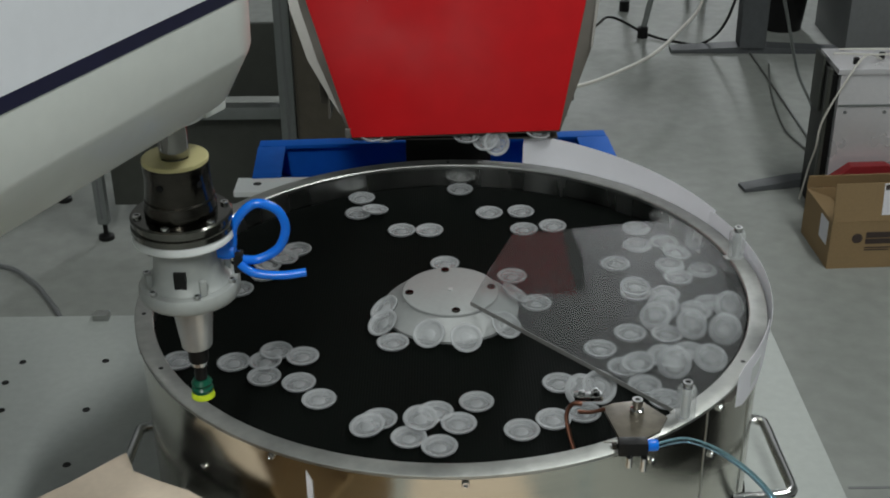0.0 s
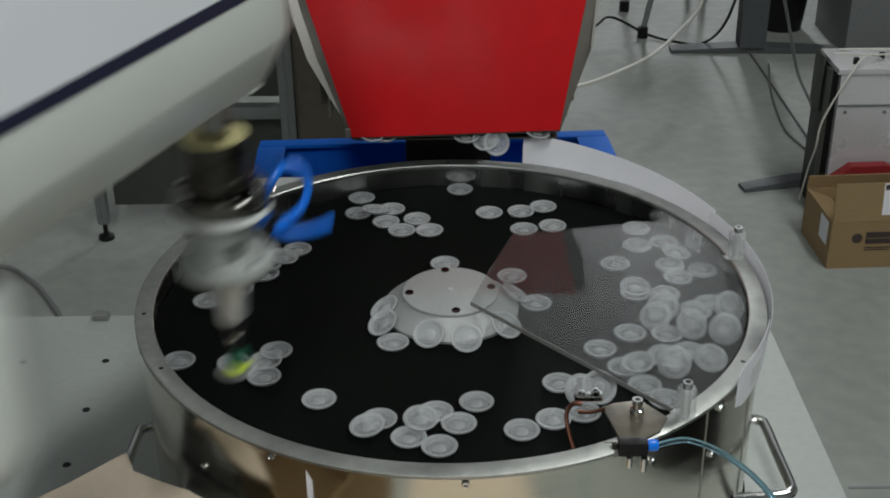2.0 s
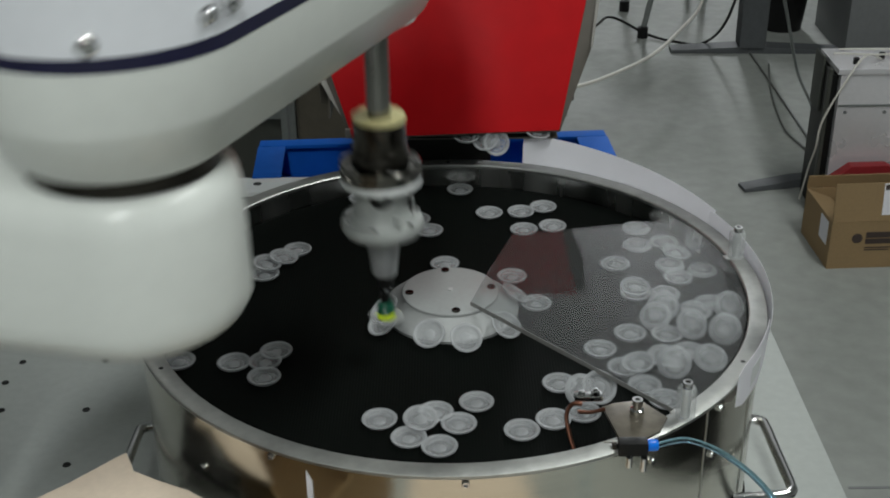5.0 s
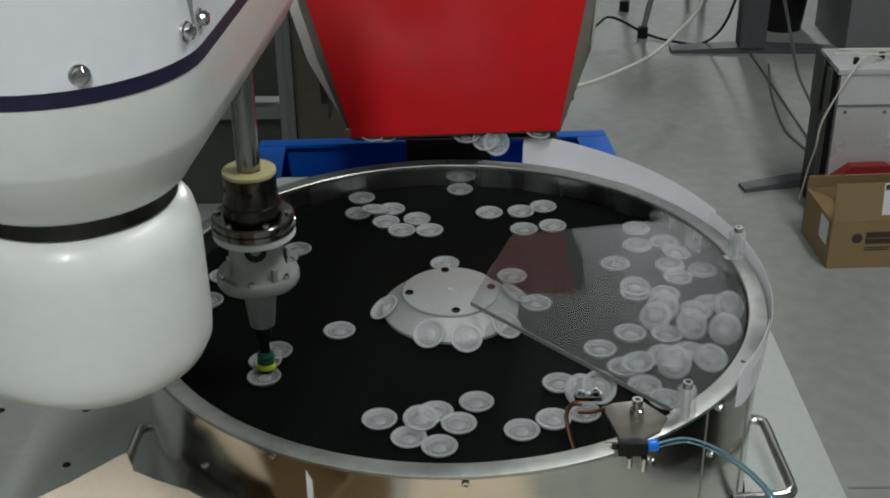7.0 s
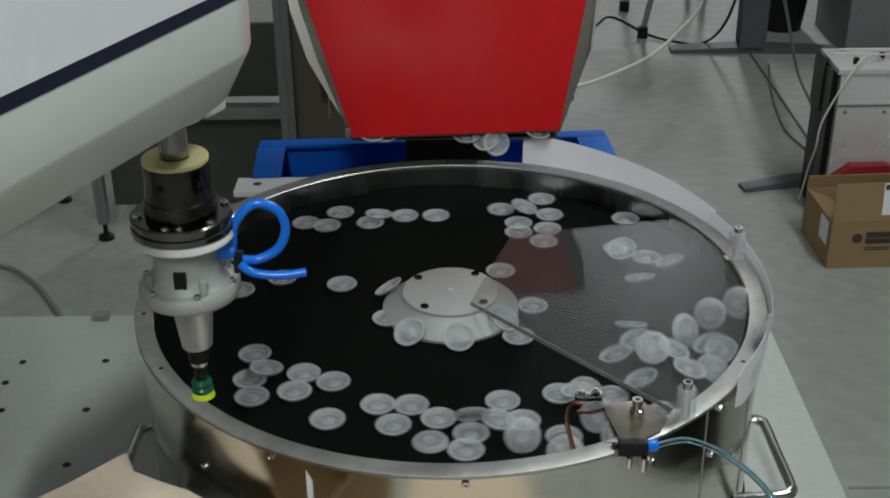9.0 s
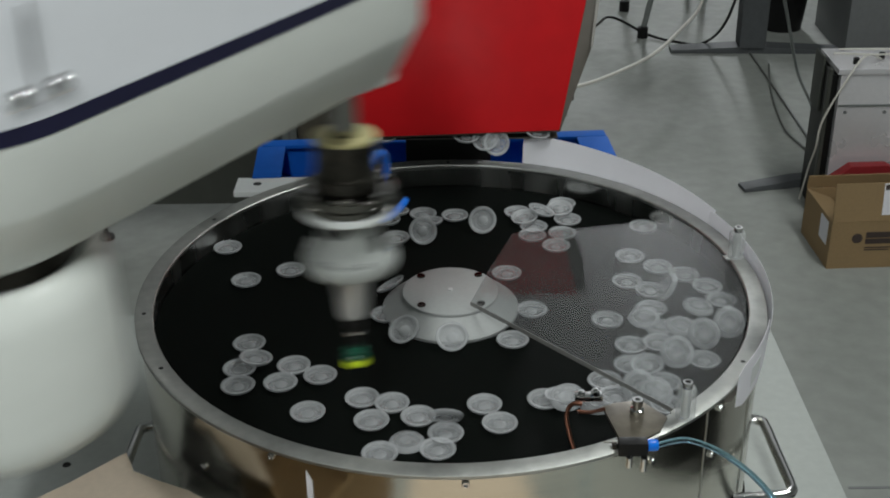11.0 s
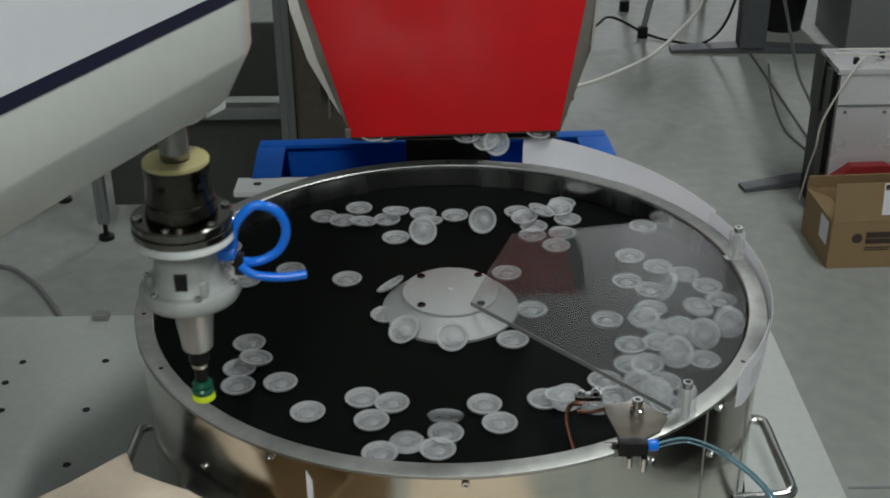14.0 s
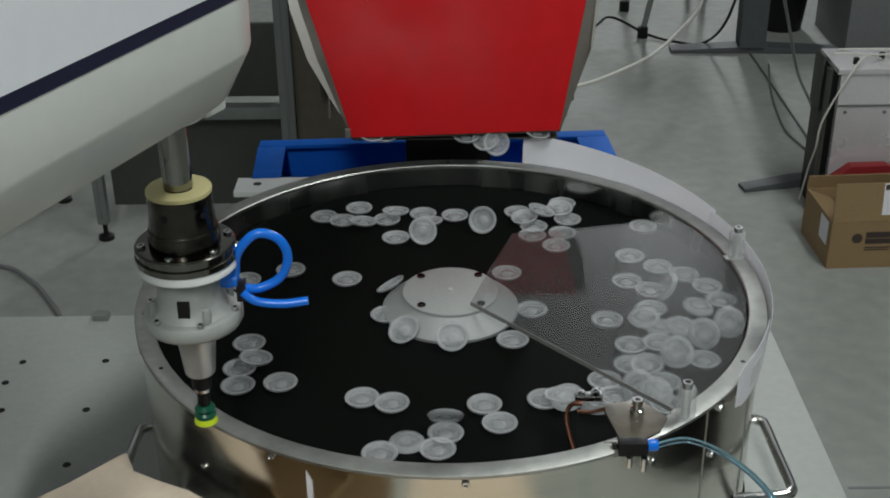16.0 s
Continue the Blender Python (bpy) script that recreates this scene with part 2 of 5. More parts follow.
def sweep(points, r, seg=10, bm=None):
    """A round tube along a path of points, smoothed."""
    bm = bm or bmesh.new()
    pts = [Vector(p) for p in points]
    fine = []
    for k in range(len(pts) - 1):
        p0, p1, p2, p3 = pts[max(k - 1, 0)], pts[k], pts[k + 1], pts[min(k + 2, len(pts) - 1)]
        for s in range(6):
            t = s / 6
            fine.append(0.5 * ((2 * p1) + (p2 - p0) * t + (2 * p0 - 5 * p1 + 4 * p2 - p3) * t * t + (3 * p1 - p0 - 3 * p2 + p3) * t ** 3))
    fine.append(pts[-1])
    side = None
    rings = []
    for k, p in enumerate(fine):
        d = (fine[min(k + 1, len(fine) - 1)] - fine[max(k - 1, 0)]).normalized()
        if side is None:
            side = d.orthogonal().normalized()
        side = (side - d * side.dot(d)).normalized()
        up = d.cross(side)
        rings.append([bm.verts.new(p + r * (math.cos(2 * math.pi * j / seg) * side + math.sin(2 * math.pi * j / seg) * up)) for j in range(seg)])
    for a, b in zip(rings, rings[1:]):
        for j in range(seg):
            bm.faces.new((a[j], a[(j + 1) % seg], b[(j + 1) % seg], b[j]))
    bm.faces.new(rings[0][::-1])
    bm.faces.new(rings[-1])
    return bm


def shell(r0, r1, z_low, z_high, a0, a1, steps, flare=0.0):
    """A curved upright strip between two angles (degrees); z_low and z_high are functions of 0..1."""
    bm = bmesh.new()
    cols = []
    for k in range(steps + 1):
        s = k / steps
        a = radians(a0 + (a1 - a0) * s)
        cols.append([bm.verts.new((r * math.cos(a), r * math.sin(a), z)) for r, z in
                     ((r0, z_low(s)), (r1, z_low(s)), (r1 + flare, z_high(s)), (r0 + flare, z_high(s)))])
    for a, b in zip(cols, cols[1:]):
        for j in range(4):
            bm.faces.new((a[j], a[(j + 1) % 4], b[(j + 1) % 4], b[j]))
    bm.faces.new(cols[0])
    bm.faces.new(cols[-1][::-1])
    return bm


def screw(r, h, seg=14):
    """A socket-head screw standing on z = 0."""
    return lathe([(0, 0), (r, 0), (r, h * 0.85), (r * 0.9, h), (r * 0.55, h), (r * 0.5, h * 0.45), (0, h * 0.45)], seg)

# ---------------------------------------------------------------- the hall


def hall():
    f = tagged(part("floor", box(-7, -6, -0.1, 7, 9, 0, 0), CONCRETE), "smooth grey polished concrete workshop floor", "floor", kind="structure")
    tagged(part("wall_north", box(-7, 9, 0, 7, 9.2, 4.8), WALLPAINT), "pale painted workshop wall", "wall", kind="structure")
    tagged(part("wall_south", box(-7, -6.2, 0, 7, -6, 4.8), WALLPAINT), "pale painted workshop wall", "wall", kind="structure")
    tagged(part("wall_east", box(7, -6.2, 0, 7.2, 9.2, 4.8), WALLPAINT), "pale painted workshop wall", "wall", kind="structure")
    tagged(part("wall_west", box(-7.2, -6.2, 0, -7, 9.2, 4.8), WALLPAINT), "pale painted workshop wall", "wall", kind="structure")
    tagged(part("ceiling", box(-7.2, -6.2, 4.8, 7.2, 9.2, 4.9), WALLPAINT), "pale workshop ceiling", "ceiling", kind="structure")
    w = tagged(empty("window_1", pose(1.95, 8.96, 2.3)), "tall bright daylight window in the far wall", "window", kind="structure")
    part("window_frame", box(-0.45, 0.0, -1.8, -0.37, 0.036, 1.8, 0.004), PROFILE, w)
    part("window_frame", box(0.37, 0.0, -1.8, 0.45, 0.036, 1.8, 0.004), PROFILE, w)
    part("pane", box(-0.369, 0.015, -1.78, 0.369, 0.03, 1.78), WINDOWGLOW, w)
    # unseen panel, added to brighten the reflection in the acrylic cover
    r = tagged(empty("roof_light", pose(0, 6.6, 4.78)), "unseen glowing ceiling panel added for the acrylic's reflection", "roof light", kind="structure")
    part("glow_pane", box(-4.5, -1.9, 0.0, 4.5, 1.9, 0.015), MIRRORGLOW, r)
    joint = part("floor_joint", box(0.95, 0.938, 0.0, 3.2, 0.946, 0.0015), GREYSTEEL)
    joint.parent = f
    # unseen fixtures to go with the added lamps
    for lx, ly, _ in LAMPS:
        t = empty("ceiling_light", pose(lx, ly, 4.55))
        tagged(t, "long ceiling light added out of view under the workshop ceiling", "ceiling light", "ceiling lights")
        part("housing", box(-0.19, -1.25, 0.03, 0.19, 1.25, 0.10, 0.01), WHITEPLATE, t)
        part("rod", box(-0.01, -0.01, 0.10, 0.01, 0.01, 0.25), GREYSTEEL, t)
        part("diffuser", box(-0.17, -1.2, 0.0, 0.17, 1.2, 0.028), GLOW, t, "glowing white diffuser")


hall()

# ---------------------------------------------------------------- machine table


def machine_table():
    t = tagged(empty("machine_table", pose(0, 0, 0)), "grey coated steel machine table with drilled holes", "table")
    part("tabletop", box(-1.25, -1.05, TABLE - 0.02, 0.537, 0.435, TABLE, 0.002), TABLEGREY, t)
    leg = part("leg", box(-0.04, -0.04, 0, 0.04, 0.04, TABLE - 0.02, 0.003), PROFILE, t, at=pose(-1.15, -0.95, 0))
    for x, y in ((0.44, -0.95), (0.44, 0.34), (-1.15, 0.34)):
        alike(leg, t, pose(x, y, 0))
    hole = part("hole", lathe([(0, 0.0006), (0.0048, 0.0006), (0.0055, 0.0010), (0.0060, 0.0003)], 16), BLACK, t, at=pose(-0.693, 0.289, TABLE))
    for x, y in ((-0.559, 0.290), (-0.703, 0.230), (-0.686, 0.154), (-0.556, 0.153), (-0.550, 0.017)):
        alike(hole, t, pose(x, y, TABLE))
    part("stop_block", box(-0.610, 0.415, TABLE, -0.584, 0.433, TABLE + 0.012, 0.001), RIMSTEEL, t)


machine_table()

# ---------------------------------------------------------------- rotary feeder bowl


def bowl():
    t = tagged(empty("feeder_bowl", pose(0, 0, TABLE)), "round polished steel parts feeder bowl on the machine table", "parts feeder")
    h = RIM - TABLE
    part("outer_wall", lathe([(0.398, 0), (0.398, h - 0.006), (0.394, h - 0.006), (0.394, 0.003), (0.398, 0)], 128), STEEL, t)
    part("rim", lathe([(0.380, h - 0.006), (0.401, h - 0.006), (0.4025, h - 0.0045), (0.4025, h - 0.001), (0.401, h), (0.381, h), (0.3795, h - 0.0015), (0.380, h - 0.006)], 128), RIMSTEEL, t,
         "satin steel rim flange")
    part("inner_wall", lathe([(0.386, 0.20), (0.386, h - 0.006), (0.3885, h - 0.006), (0.3885, 0.20), (0.386, 0.20)], 128), STREAKED, t)
    part("bottom", lathe([(0, 0.19), (0.3938, 0.19), (0.3938, 0.199), (0, 0.199)], 96), GREYSTEEL, t)
    part("base_ring", lathe([(0.392, 0.0), (0.404, 0.0), (0.404, 0.012), (0.3985, 0.016), (0.392, 0.016)], 96), DARKSTEEL, t)
    part("door_seam", shell(0.398, 0.3988, lambda s: 0.02, lambda s: h - 0.01, -44.9, -44.6, 1), RIMSTEEL, t)
    part("door_seam", shell(0.398, 0.3992, lambda s: 0.02, lambda s: h - 0.01, -27.2, -26.7, 1), RIMSTEEL, t)
    sc = None
    for a, z in ((-134.9, 0.223), (-119, 0.287), (-88.3, 0.287), (-57.7, 0.267), (-41.3, 0.283), (-42.4, 0.223), (-160, 0.287), (92, 0.29)):
        m = pose(0.398 * math.cos(radians(a)), 0.398 * math.sin(radians(a)), z, 0, 90, 0)
        m = Matrix.Translation(m.translation) @ pose(0, 0, 0, 0, 0, a) @ pose(0, 0, 0, 0, 90, 0)
        if sc is None:
            sc = part("wall_screw", screw(0.0042, 0.004), CHROME, t, at=m)
        else:
            alike(sc, t, m)
    hole = part("rim_hole", lathe([(0, 0.0005), (0.0022, 0.0005), (0.003, 0.0002)], 12), BLACK, t, at=pose(-0.3845, -0.07, h))
    for a in (90, 150, 210, 330):
        alike(hole, t, pose(0.391 * math.cos(radians(a)), 0.391 * math.sin(radians(a)), h))
    for side in (1, -1):
        pts = [(0.392, -0.030), (0.408, -0.031), (0.4185, -0.036), (0.4215, -0.048), (0.4225, -0.105), (0.4240, -0.172), (0.4215, -0.184), (0.410, -0.191), (0.345, -0.197)]
        part("handle", sweep([(side * x, y, 0.10) for x, y in pts], 0.0070, 12), CHROME, t, "bent chrome carrying handle")
    part("tape_strip", shell(0.3984, 0.3990, lambda s: h - 0.075, lambda s: h - 0.018 - 0.012 * s, -112.9, -111.9, 2), PAPER, t, "torn white tape strip")


bowl()


def turntable():
    t = tagged(empty("turntable", pose(0, 0, BELT)), "black ribbed rubber turntable with aluminium centre hub", "turntable")
    part("belt_disc", lathe([(0, -0.012), (0.3845, -0.012), (0.3845, -0.001), (0.3835, 0), (0, 0)], 128), BELTRUBBER, t)
    part("hub_base", lathe([(0, 0.0), (0.089, 0.0), (0.0895, 0.004), (0.087, 0.0065), (0.064, 0.022), (0.063, 0.0235), (0, 0.0235)], 96), HUBALU, t, "pale aluminium cone")
    part("hub_cap", lathe([(0, 0.0237), (0.0625, 0.0237), (0.0633, 0.025), (0.0627, 0.0272), (0.0615, 0.028), (0, 0.028)], 96), HUBALU, t)
    s = None
    for k in range(4):
        a = radians(97.0 - 90 * k)
        m = pose(0.054 * math.cos(a), 0.054 * math.sin(a), 0.0262)
        if s is None:
            s = part("hub_screw", screw(0.0055, 0.004), DARKSTEEL, t, at=m)
        else:
            alike(s, t, m)
    part("centre_pin", lathe([(0, 0.0281), (0.003, 0.0281), (0.003, 0.030), (0, 0.0306)], 16), ALU, t)
    return t


TURNTABLE = turntable()


def acrylic_cover():
    t = tagged(empty("acrylic_cover", pose(0, 0, RIM)), "clear acrylic cover plate held on two standoffs over the bowl", "cover plate")
    pts = [(0.026, -0.045), (0.052, 0.039), (0.089, 0.146), (0.171, 0.157), (0.330, 0.187)]
    for k in range(15):
        a = radians(28.5 - (28.5 + 49.5) * k / 14)
        pts.append((0.3775 * math.cos(a), 0.3775 * math.sin(a)))
    sheet = part("sheet", prism(pts, -0.0075, -0.0025), ACRYLIC, t)
    sheet.visible_shadow = False
    run = math.hypot(0.219, -0.242)
    part("cut_edge", box(0, -0.0012, -0.0078, run, -0.0002, -0.0022), EDGEGREY, t, "sawn matt edge", at=pose(0.026, -0.045, 0, 0, 0, math.degrees(math.atan2(-0.242, 0.219))))
    for x, y in ((0.385, 0.063), (0.252, -0.303)):
        p = part("standoff", lathe([(0, 0.0005), (0.0108, 0.0005), (0.0108, 0.035), (0.0098, 0.0368), (0.0082, 0.038), (0, 0.038)], 24), FROSTED, t, at=pose(x, y, 0))
        part("standoff_core", lathe([(0, 0.0008), (0.0052, 0.0008), (0.0052, 0.0372), (0, 0.0372)], 16), ALU, p)
        part("standoff_screw", screw(0.0058, 0.007), CHROME, p, at=pose(0, 0, 0.038))
        part("clip", box(-0.016, -0.006, -0.0023, 0.004, 0.006, 0.0004), RIMSTEEL, p, at=pose(0, 0, 0, 0, 0, math.degrees(math.atan2(y, x))))


acrylic_cover()


def paper_guard():
    t = tagged(empty("paper_guard", pose(0, 0, RIM)), "curled white paper strip taped round the bowl rim", "paper strip")
    part("back_strip", shell(0.4032, 0.4036, lambda s: -0.012, lambda s: 0.046 - 0.022 * s - 0.006 * s * s, 73.2, 24.0, 40, 0.010), PAPER, t)
    part("side_strip", shell(0.4039, 0.4043, lambda s: -0.012 - 0.01 * s, lambda s: 0.018 - 0.006 * s, 24.6, -20.0, 30, 0.003), PAPER, t)

    def low(s):
        return -0.016 - 0.021 * min(1.0, s / 0.4) + 0.008 * max(0.0, s - 0.85) * 6.6

    part("hanging_end", shell(0.4046, 0.4052, low, lambda s: 0.019 - 0.008 * max(0.0, s - 0.88) * 8, -19.0, -37.4, 20), PAPER, t)
    part("sleeve_window", shell(0.4054, 0.4057, lambda s: -0.020 - 0.004 * s, lambda s: 0.000 + 0.002 * s, -26.5, -31.5, 8), WHITEPLATE, t, "thin grey patch on the paper end")


paper_guard()


def air_nozzle():
    t = tagged(empty("air_nozzle_bracket", pose(0, 0, RIM)), "steel bracket with bent copper air nozzle clamped to the rim", "air nozzle")
    part("bracket_plate", prism([(0.164, -0.288), (0.178, -0.281), (0.207, -0.276), (0.232, -0.309), (0.220, -0.333), (0.196, -0.352), (0.176, -0.350)], 0.0005, 0.0035, 0.0005), STAINED, t)
    part("bracket_leg", box(0.158, -0.3495, -0.010, 0.196, -0.3470, 0.0004, 0.0005), STEEL, t)
    part("bolt", lathe([(0, 0.0036), (0.0075, 0.0036), (0.0075, 0.008), (0.005, 0.009), (0.005, 0.014), (0.0058, 0.015), (0.0058, 0.021), (0.003, 0.021), (0.003, 0.018), (0, 0.018)], 16), CHROME, t, at=pose(0.200, -0.300, 0))
    part("clamp_block", box(0.172, -0.366, -0.006, 0.203, -0.352, 0.010, 0.002), BLACK, t)
    part("clamp_arm", box(0.166, -0.361, -0.010, 0.1718, -0.354, 0.004, 0.001), DARKSTEEL, t)
    part("set_screw", screw(0.0038, 0.016), CHROME, t, at=pose(0.198, -0.370, -0.020))
    part("set_screw", screw(0.0038, 0.012), CHROME, t, at=pose(0.183, -0.370, -0.015))
    part("fitting", lathe([(0, 0), (0.0064, 0), (0.0064, 0.009), (0.0052, 0.011), (0, 0.011)], 16), TUBEBLUE, t, at=pose(0.2032, -0.358, 0.003, 0, 90, 0))
    part("copper_pipe", sweep([(0.141, -0.291, 0.009), (0.132, -0.291, 0.010), (0.1255, -0.296, 0.006), (0.1235, -0.304, -0.002), (0.1265, -0.318, -0.015), (0.131, -0.331, -0.027)], 0.0025, 8), COPPER, t)
    part("copper_stub", sweep([(0.136, -0.296, 0.003), (0.150, -0.296, 0.002), (0.166, -0.294, 0.0045)], 0.0022, 8), COPPER, t)
    part("holder_block", box(0.1330, -0.2905, 0.0115, 0.1640, -0.2790, 0.0185, 0.0022), CHROME, t, "worn nickel pipe holder")
    part("holder_nut", lathe([(0, 0), (0.0050, 0), (0.0050, 0.004), (0.0026, 0.0042), (0.0026, 0.0065), (0, 0.0068)], 6), CHROME, t, at=pose(0.156, -0.285, 0.0187))
    part("holder_nut", lathe([(0, 0), (0.0038, 0), (0.0038, 0.003), (0, 0.0034)], 6), CHROME, t, at=pose(0.141, -0.285, 0.0187))
    part("air_tube", sweep([(0.2145, -0.358, 0.003), (0.242, -0.355, 0.007), (0.268, -0.366, 0.005), (0.291, -0.386, 0.0), (0.309, -0.414, -0.004), (0.322, -0.447, -0.012), (0.332, -0.49, -0.04), (0.338, -0.53, -0.12), (0.34, -0.56, -0.297)], 0.0032, 12), TUBECLEAR, t, "translucent pale blue air tube")


air_nozzle()

# ---------------------------------------------------------------- red hopper and what stands behind the bowl


def hopper():
    t = tagged(empty("hopper", pose(0, 0, 0)), "red-fronted steel vibratory hopper on a black pedestal", "hopper")
    lean = pose(0, 0.366, 1.160, 65, 0, 0)
    part("red_front", prism([(-0.147, -0.006), (0.1715, 0.002), (0.2215, 0.235), (-0.2255, 0.235)], 0.0, 0.006, 0.0015, lean), RED, t, "glossy red sloping front panel")
    part("front_frame", prism([(-0.148, -0.008), (0.173, 0.000), (0.2225, 0.128), (0.2335, 0.205), (0.2370, 0.235), (-0.2465, 0.235), (-0.2390, 0.190), (-0.2140, 0.115), (-0.1690, 0.040)], -0.010, -0.0003, 0.001, lean), PANSTEEL, t)
    part("pan", box(-0.205, 0.475, 1.168, 0.205, 0.76, 1.372, 0.004), PANSTEEL, t)
    part("side_cheek", prism([(0.392, 1.175), (0.475, 1.175), (0.475, 1.368), (0.468, 1.368)], -0.1855, -0.1815, 0.0, pose(0, 0, 0, 0, 0, 90) @ pose(0, 0, 0, 90, 0, 0)), PANSTEEL, t)
    part("side_cheek", prism([(0.392, 1.175), (0.475, 1.175), (0.475, 1.368), (0.468, 1.368)], 0.1815, 0.1855, 0.0, pose(0, 0, 0, 0, 0, 90) @ pose(0, 0, 0, 90, 0, 0)), PANSTEEL, t)
    part("lip", box(-0.147, 0.3780, 1.1440, 0.171, 0.46, 1.1460, 0.0005), PANSTEEL, t)
    part("lip_support", box(-0.05, 0.461, 1.10, 0.05, 0.4995, 1.1670, 0.001), BLACK, t)
    for pts in ([(-0.2470, 0.232), (-0.2400, 0.190), (-0.2150, 0.115), (-0.1810, 0.055), (-0.1640, 0.028), (-0.1760, 0.058), (-0.2000, 0.115), (-0.2240, 0.190), (-0.2360, 0.232)],
                [(0.2340, 0.232), (0.2305, 0.205), (0.2210, 0.130), (0.2235, 0.128), (0.2355, 0.205), (0.2390, 0.232)]):
        part("edge_trim", prism(pts, 0.0, 0.0035, 0.0, lean), TRIMWHITE, t, "bright bent steel edge")
    part("corner_tab", box(-0.158, 0.362, 1.154, -0.1495, 0.366, 1.170, 0.002, m=None), TRIMWHITE, t, "small bent bright steel tab")
    for x0, z0, x1, z1 in ((-0.128, 0.213, -0.121, 0.203), (-0.134, 0.226, -0.127, 0.219), (-0.124, 0.226, -0.118, 0.209)):
        part("scratch", sweep([(x0, z0, 0.0060), ((x0 + x1) / 2 + 0.001, (z0 + z1) / 2, 0.0060), (x1, z1, 0.0060)], 0.0005, 6), TRIMWHITE, t, at=lean)
    part("vibrator_block", box(-0.070, 0.50, 0.98, 0.072, 0.60, 1.1675, 0.003), BLACK, t)
    part("pedestal", box(-0.060, 0.47, 0.012, 0.060, 0.59, 0.98, 0.004), BLACK, t)
    part("foot_plate", box(-0.18, 0.45, 0.0, 0.18, 0.61, 0.012, 0.002), GREYSTEEL, t)


hopper()


def tray_stand():
    t = tagged(empty("tray_stand", pose(0, 0, 0)), "low stand with a pale steel top plate behind the bowl", "stand")
    part("front_rail", box(-0.36, 0.605, 0.868, 0.30, 0.68, 0.898, 0.001), GREYSTEEL, t)
    part("back_rail", box(-0.36, 0.78, 0.868, 0.30, 0.86, 0.898, 0.001), GREYSTEEL, t)
    part("riser", box(-0.35, 0.606, 0.898, -0.23, 0.628, 0.958, 0.001), GREYSTEEL, t)
    part("top_plate", box(-0.378, 0.572, 0.958, -0.20, 0.633, 0.968, 0.001), WHITEPLATE, t)
    leg = part("leg", box(-0.02, -0.02, 0, 0.02, 0.02, 0.868, 0.002), PROFILE, t, at=pose(-0.33, 0.64, 0))
    for x, y in ((-0.33, 0.82), (0.27, 0.64), (0.27, 0.82)):
        alike(leg, t, pose(x, y, 0))
    part("hole", lathe([(0, 0.0004), (0.0065, 0.0004), (0.0075, 0.0002)], 16), BLACK, t, at=pose(-0.340, 0.606, 0.968))


tray_stand()


def blue_tray(x0, x1, y0, y1, turn):
    t = tagged(empty("blue_tray", pose((x0 + x1) / 2, (y0 + y1) / 2, 0.898, 0, 0, turn)), "open blue plastic tray on the stand behind the bowl", "tray")
    a, b = (x1 - x0) / 2, (y1 - y0) / 2
    z = 0.068
    part("tray_floor", box(-a, -b, 0, a, b, 0.004), BLUE, t)
    part("tray_wall", box(-a, -b, 0.0042, -a + 0.004, b, z - 0.004), BLUE, t)
    part("tray_wall", box(a - 0.004, -b, 0.0042, a, b, z - 0.004), BLUE, t)
    part("tray_wall", box(-a + 0.0042, b - 0.004, 0.0042, a - 0.0042, b, z - 0.004), BLUE, t)
    part("tray_wall", box(-a + 0.0042, -b, 0.0042, a - 0.0042, -b + 0.004, z - 0.004), BLUE, t)
    part("tray_rim", box(-a - 0.008, b - 0.02, z - 0.0035, a + 0.008, b + 0.010, z + 0.004, 0.002), BLUE, t)
    part("tray_rim", box(-a - 0.010, -b - 0.01, z - 0.0035, -a + 0.042, b - 0.021, z + 0.004, 0.002), BLUE, t)
    part("tray_rim", box(a - 0.05, -b - 0.01, z - 0.0035, a + 0.010, b - 0.021, z + 0.004, 0.002), BLUE, t)


blue_tray(-0.3475, 0.3025, 0.656, 0.810, 3.0)


def profile_frame():
    t = tagged(empty("profile_frame", pose(0, 2.3, 0)), "aluminium profile machine frame on levelling feet", "machine frame")
    for x, y, half, top in ((-0.50, 0.0, 0.024, 1.9), (-1.14, 0.0, 0.018, 0.43), (-1.36, 0.30, 0.018, 0.43)):
        p = part("upright", box(x - half, y - half, 0.06, x + half, y + half, top, 0.003), PROFILE, t)
        part("groove", box(x - 0.004, y - half - 0.0018, 0.08, x + 0.004, y - half - 0.0002, top - 0.03), GREYSTEEL, p)
        part("levelling_foot", lathe([(0, 0), (0.026, 0), (0.026, 0.012), (0.012, 0.02), (0.008, 0.02), (0.008, 0.06), (0, 0.06)], 20), BLACK, p, at=pose(x, y, 0))
    part("crossbar", box(-1.378, 0.026, 0.40, -1.342, 0.28, 0.43, 0.003), PROFILE, t)
    part("crossbar", box(-1.40, -0.024, 0.43, -0.524, 0.024, 0.47, 0.003), PROFILE, t)
    part("back_panel", box(-1.11, 0.05, 0.10, -0.30, 0.07, 0.43, 0.003), DARKPANEL, t)
    part("side_panel", box(-0.75, 0.05, 0.48, -0.526, 0.07, 0.72, 0.003), DARKPANEL, t)


profile_frame()


def dark_cabinet():
    t = tagged(empty("dark_cabinet", pose(0, 2.0, 0)), "dark brown board cabinet in shade behind the hopper", "cabinet")
    part("body", box(-0.45, 0.1, 0.0, -0.12, 0.5, 1.3, 0.004), DARKBOARD, t)
    part("door", box(-0.44, 0.088, 0.05, -0.13, 0.0995, 1.27, 0.003), DARKBOARD, t)


dark_cabinet()



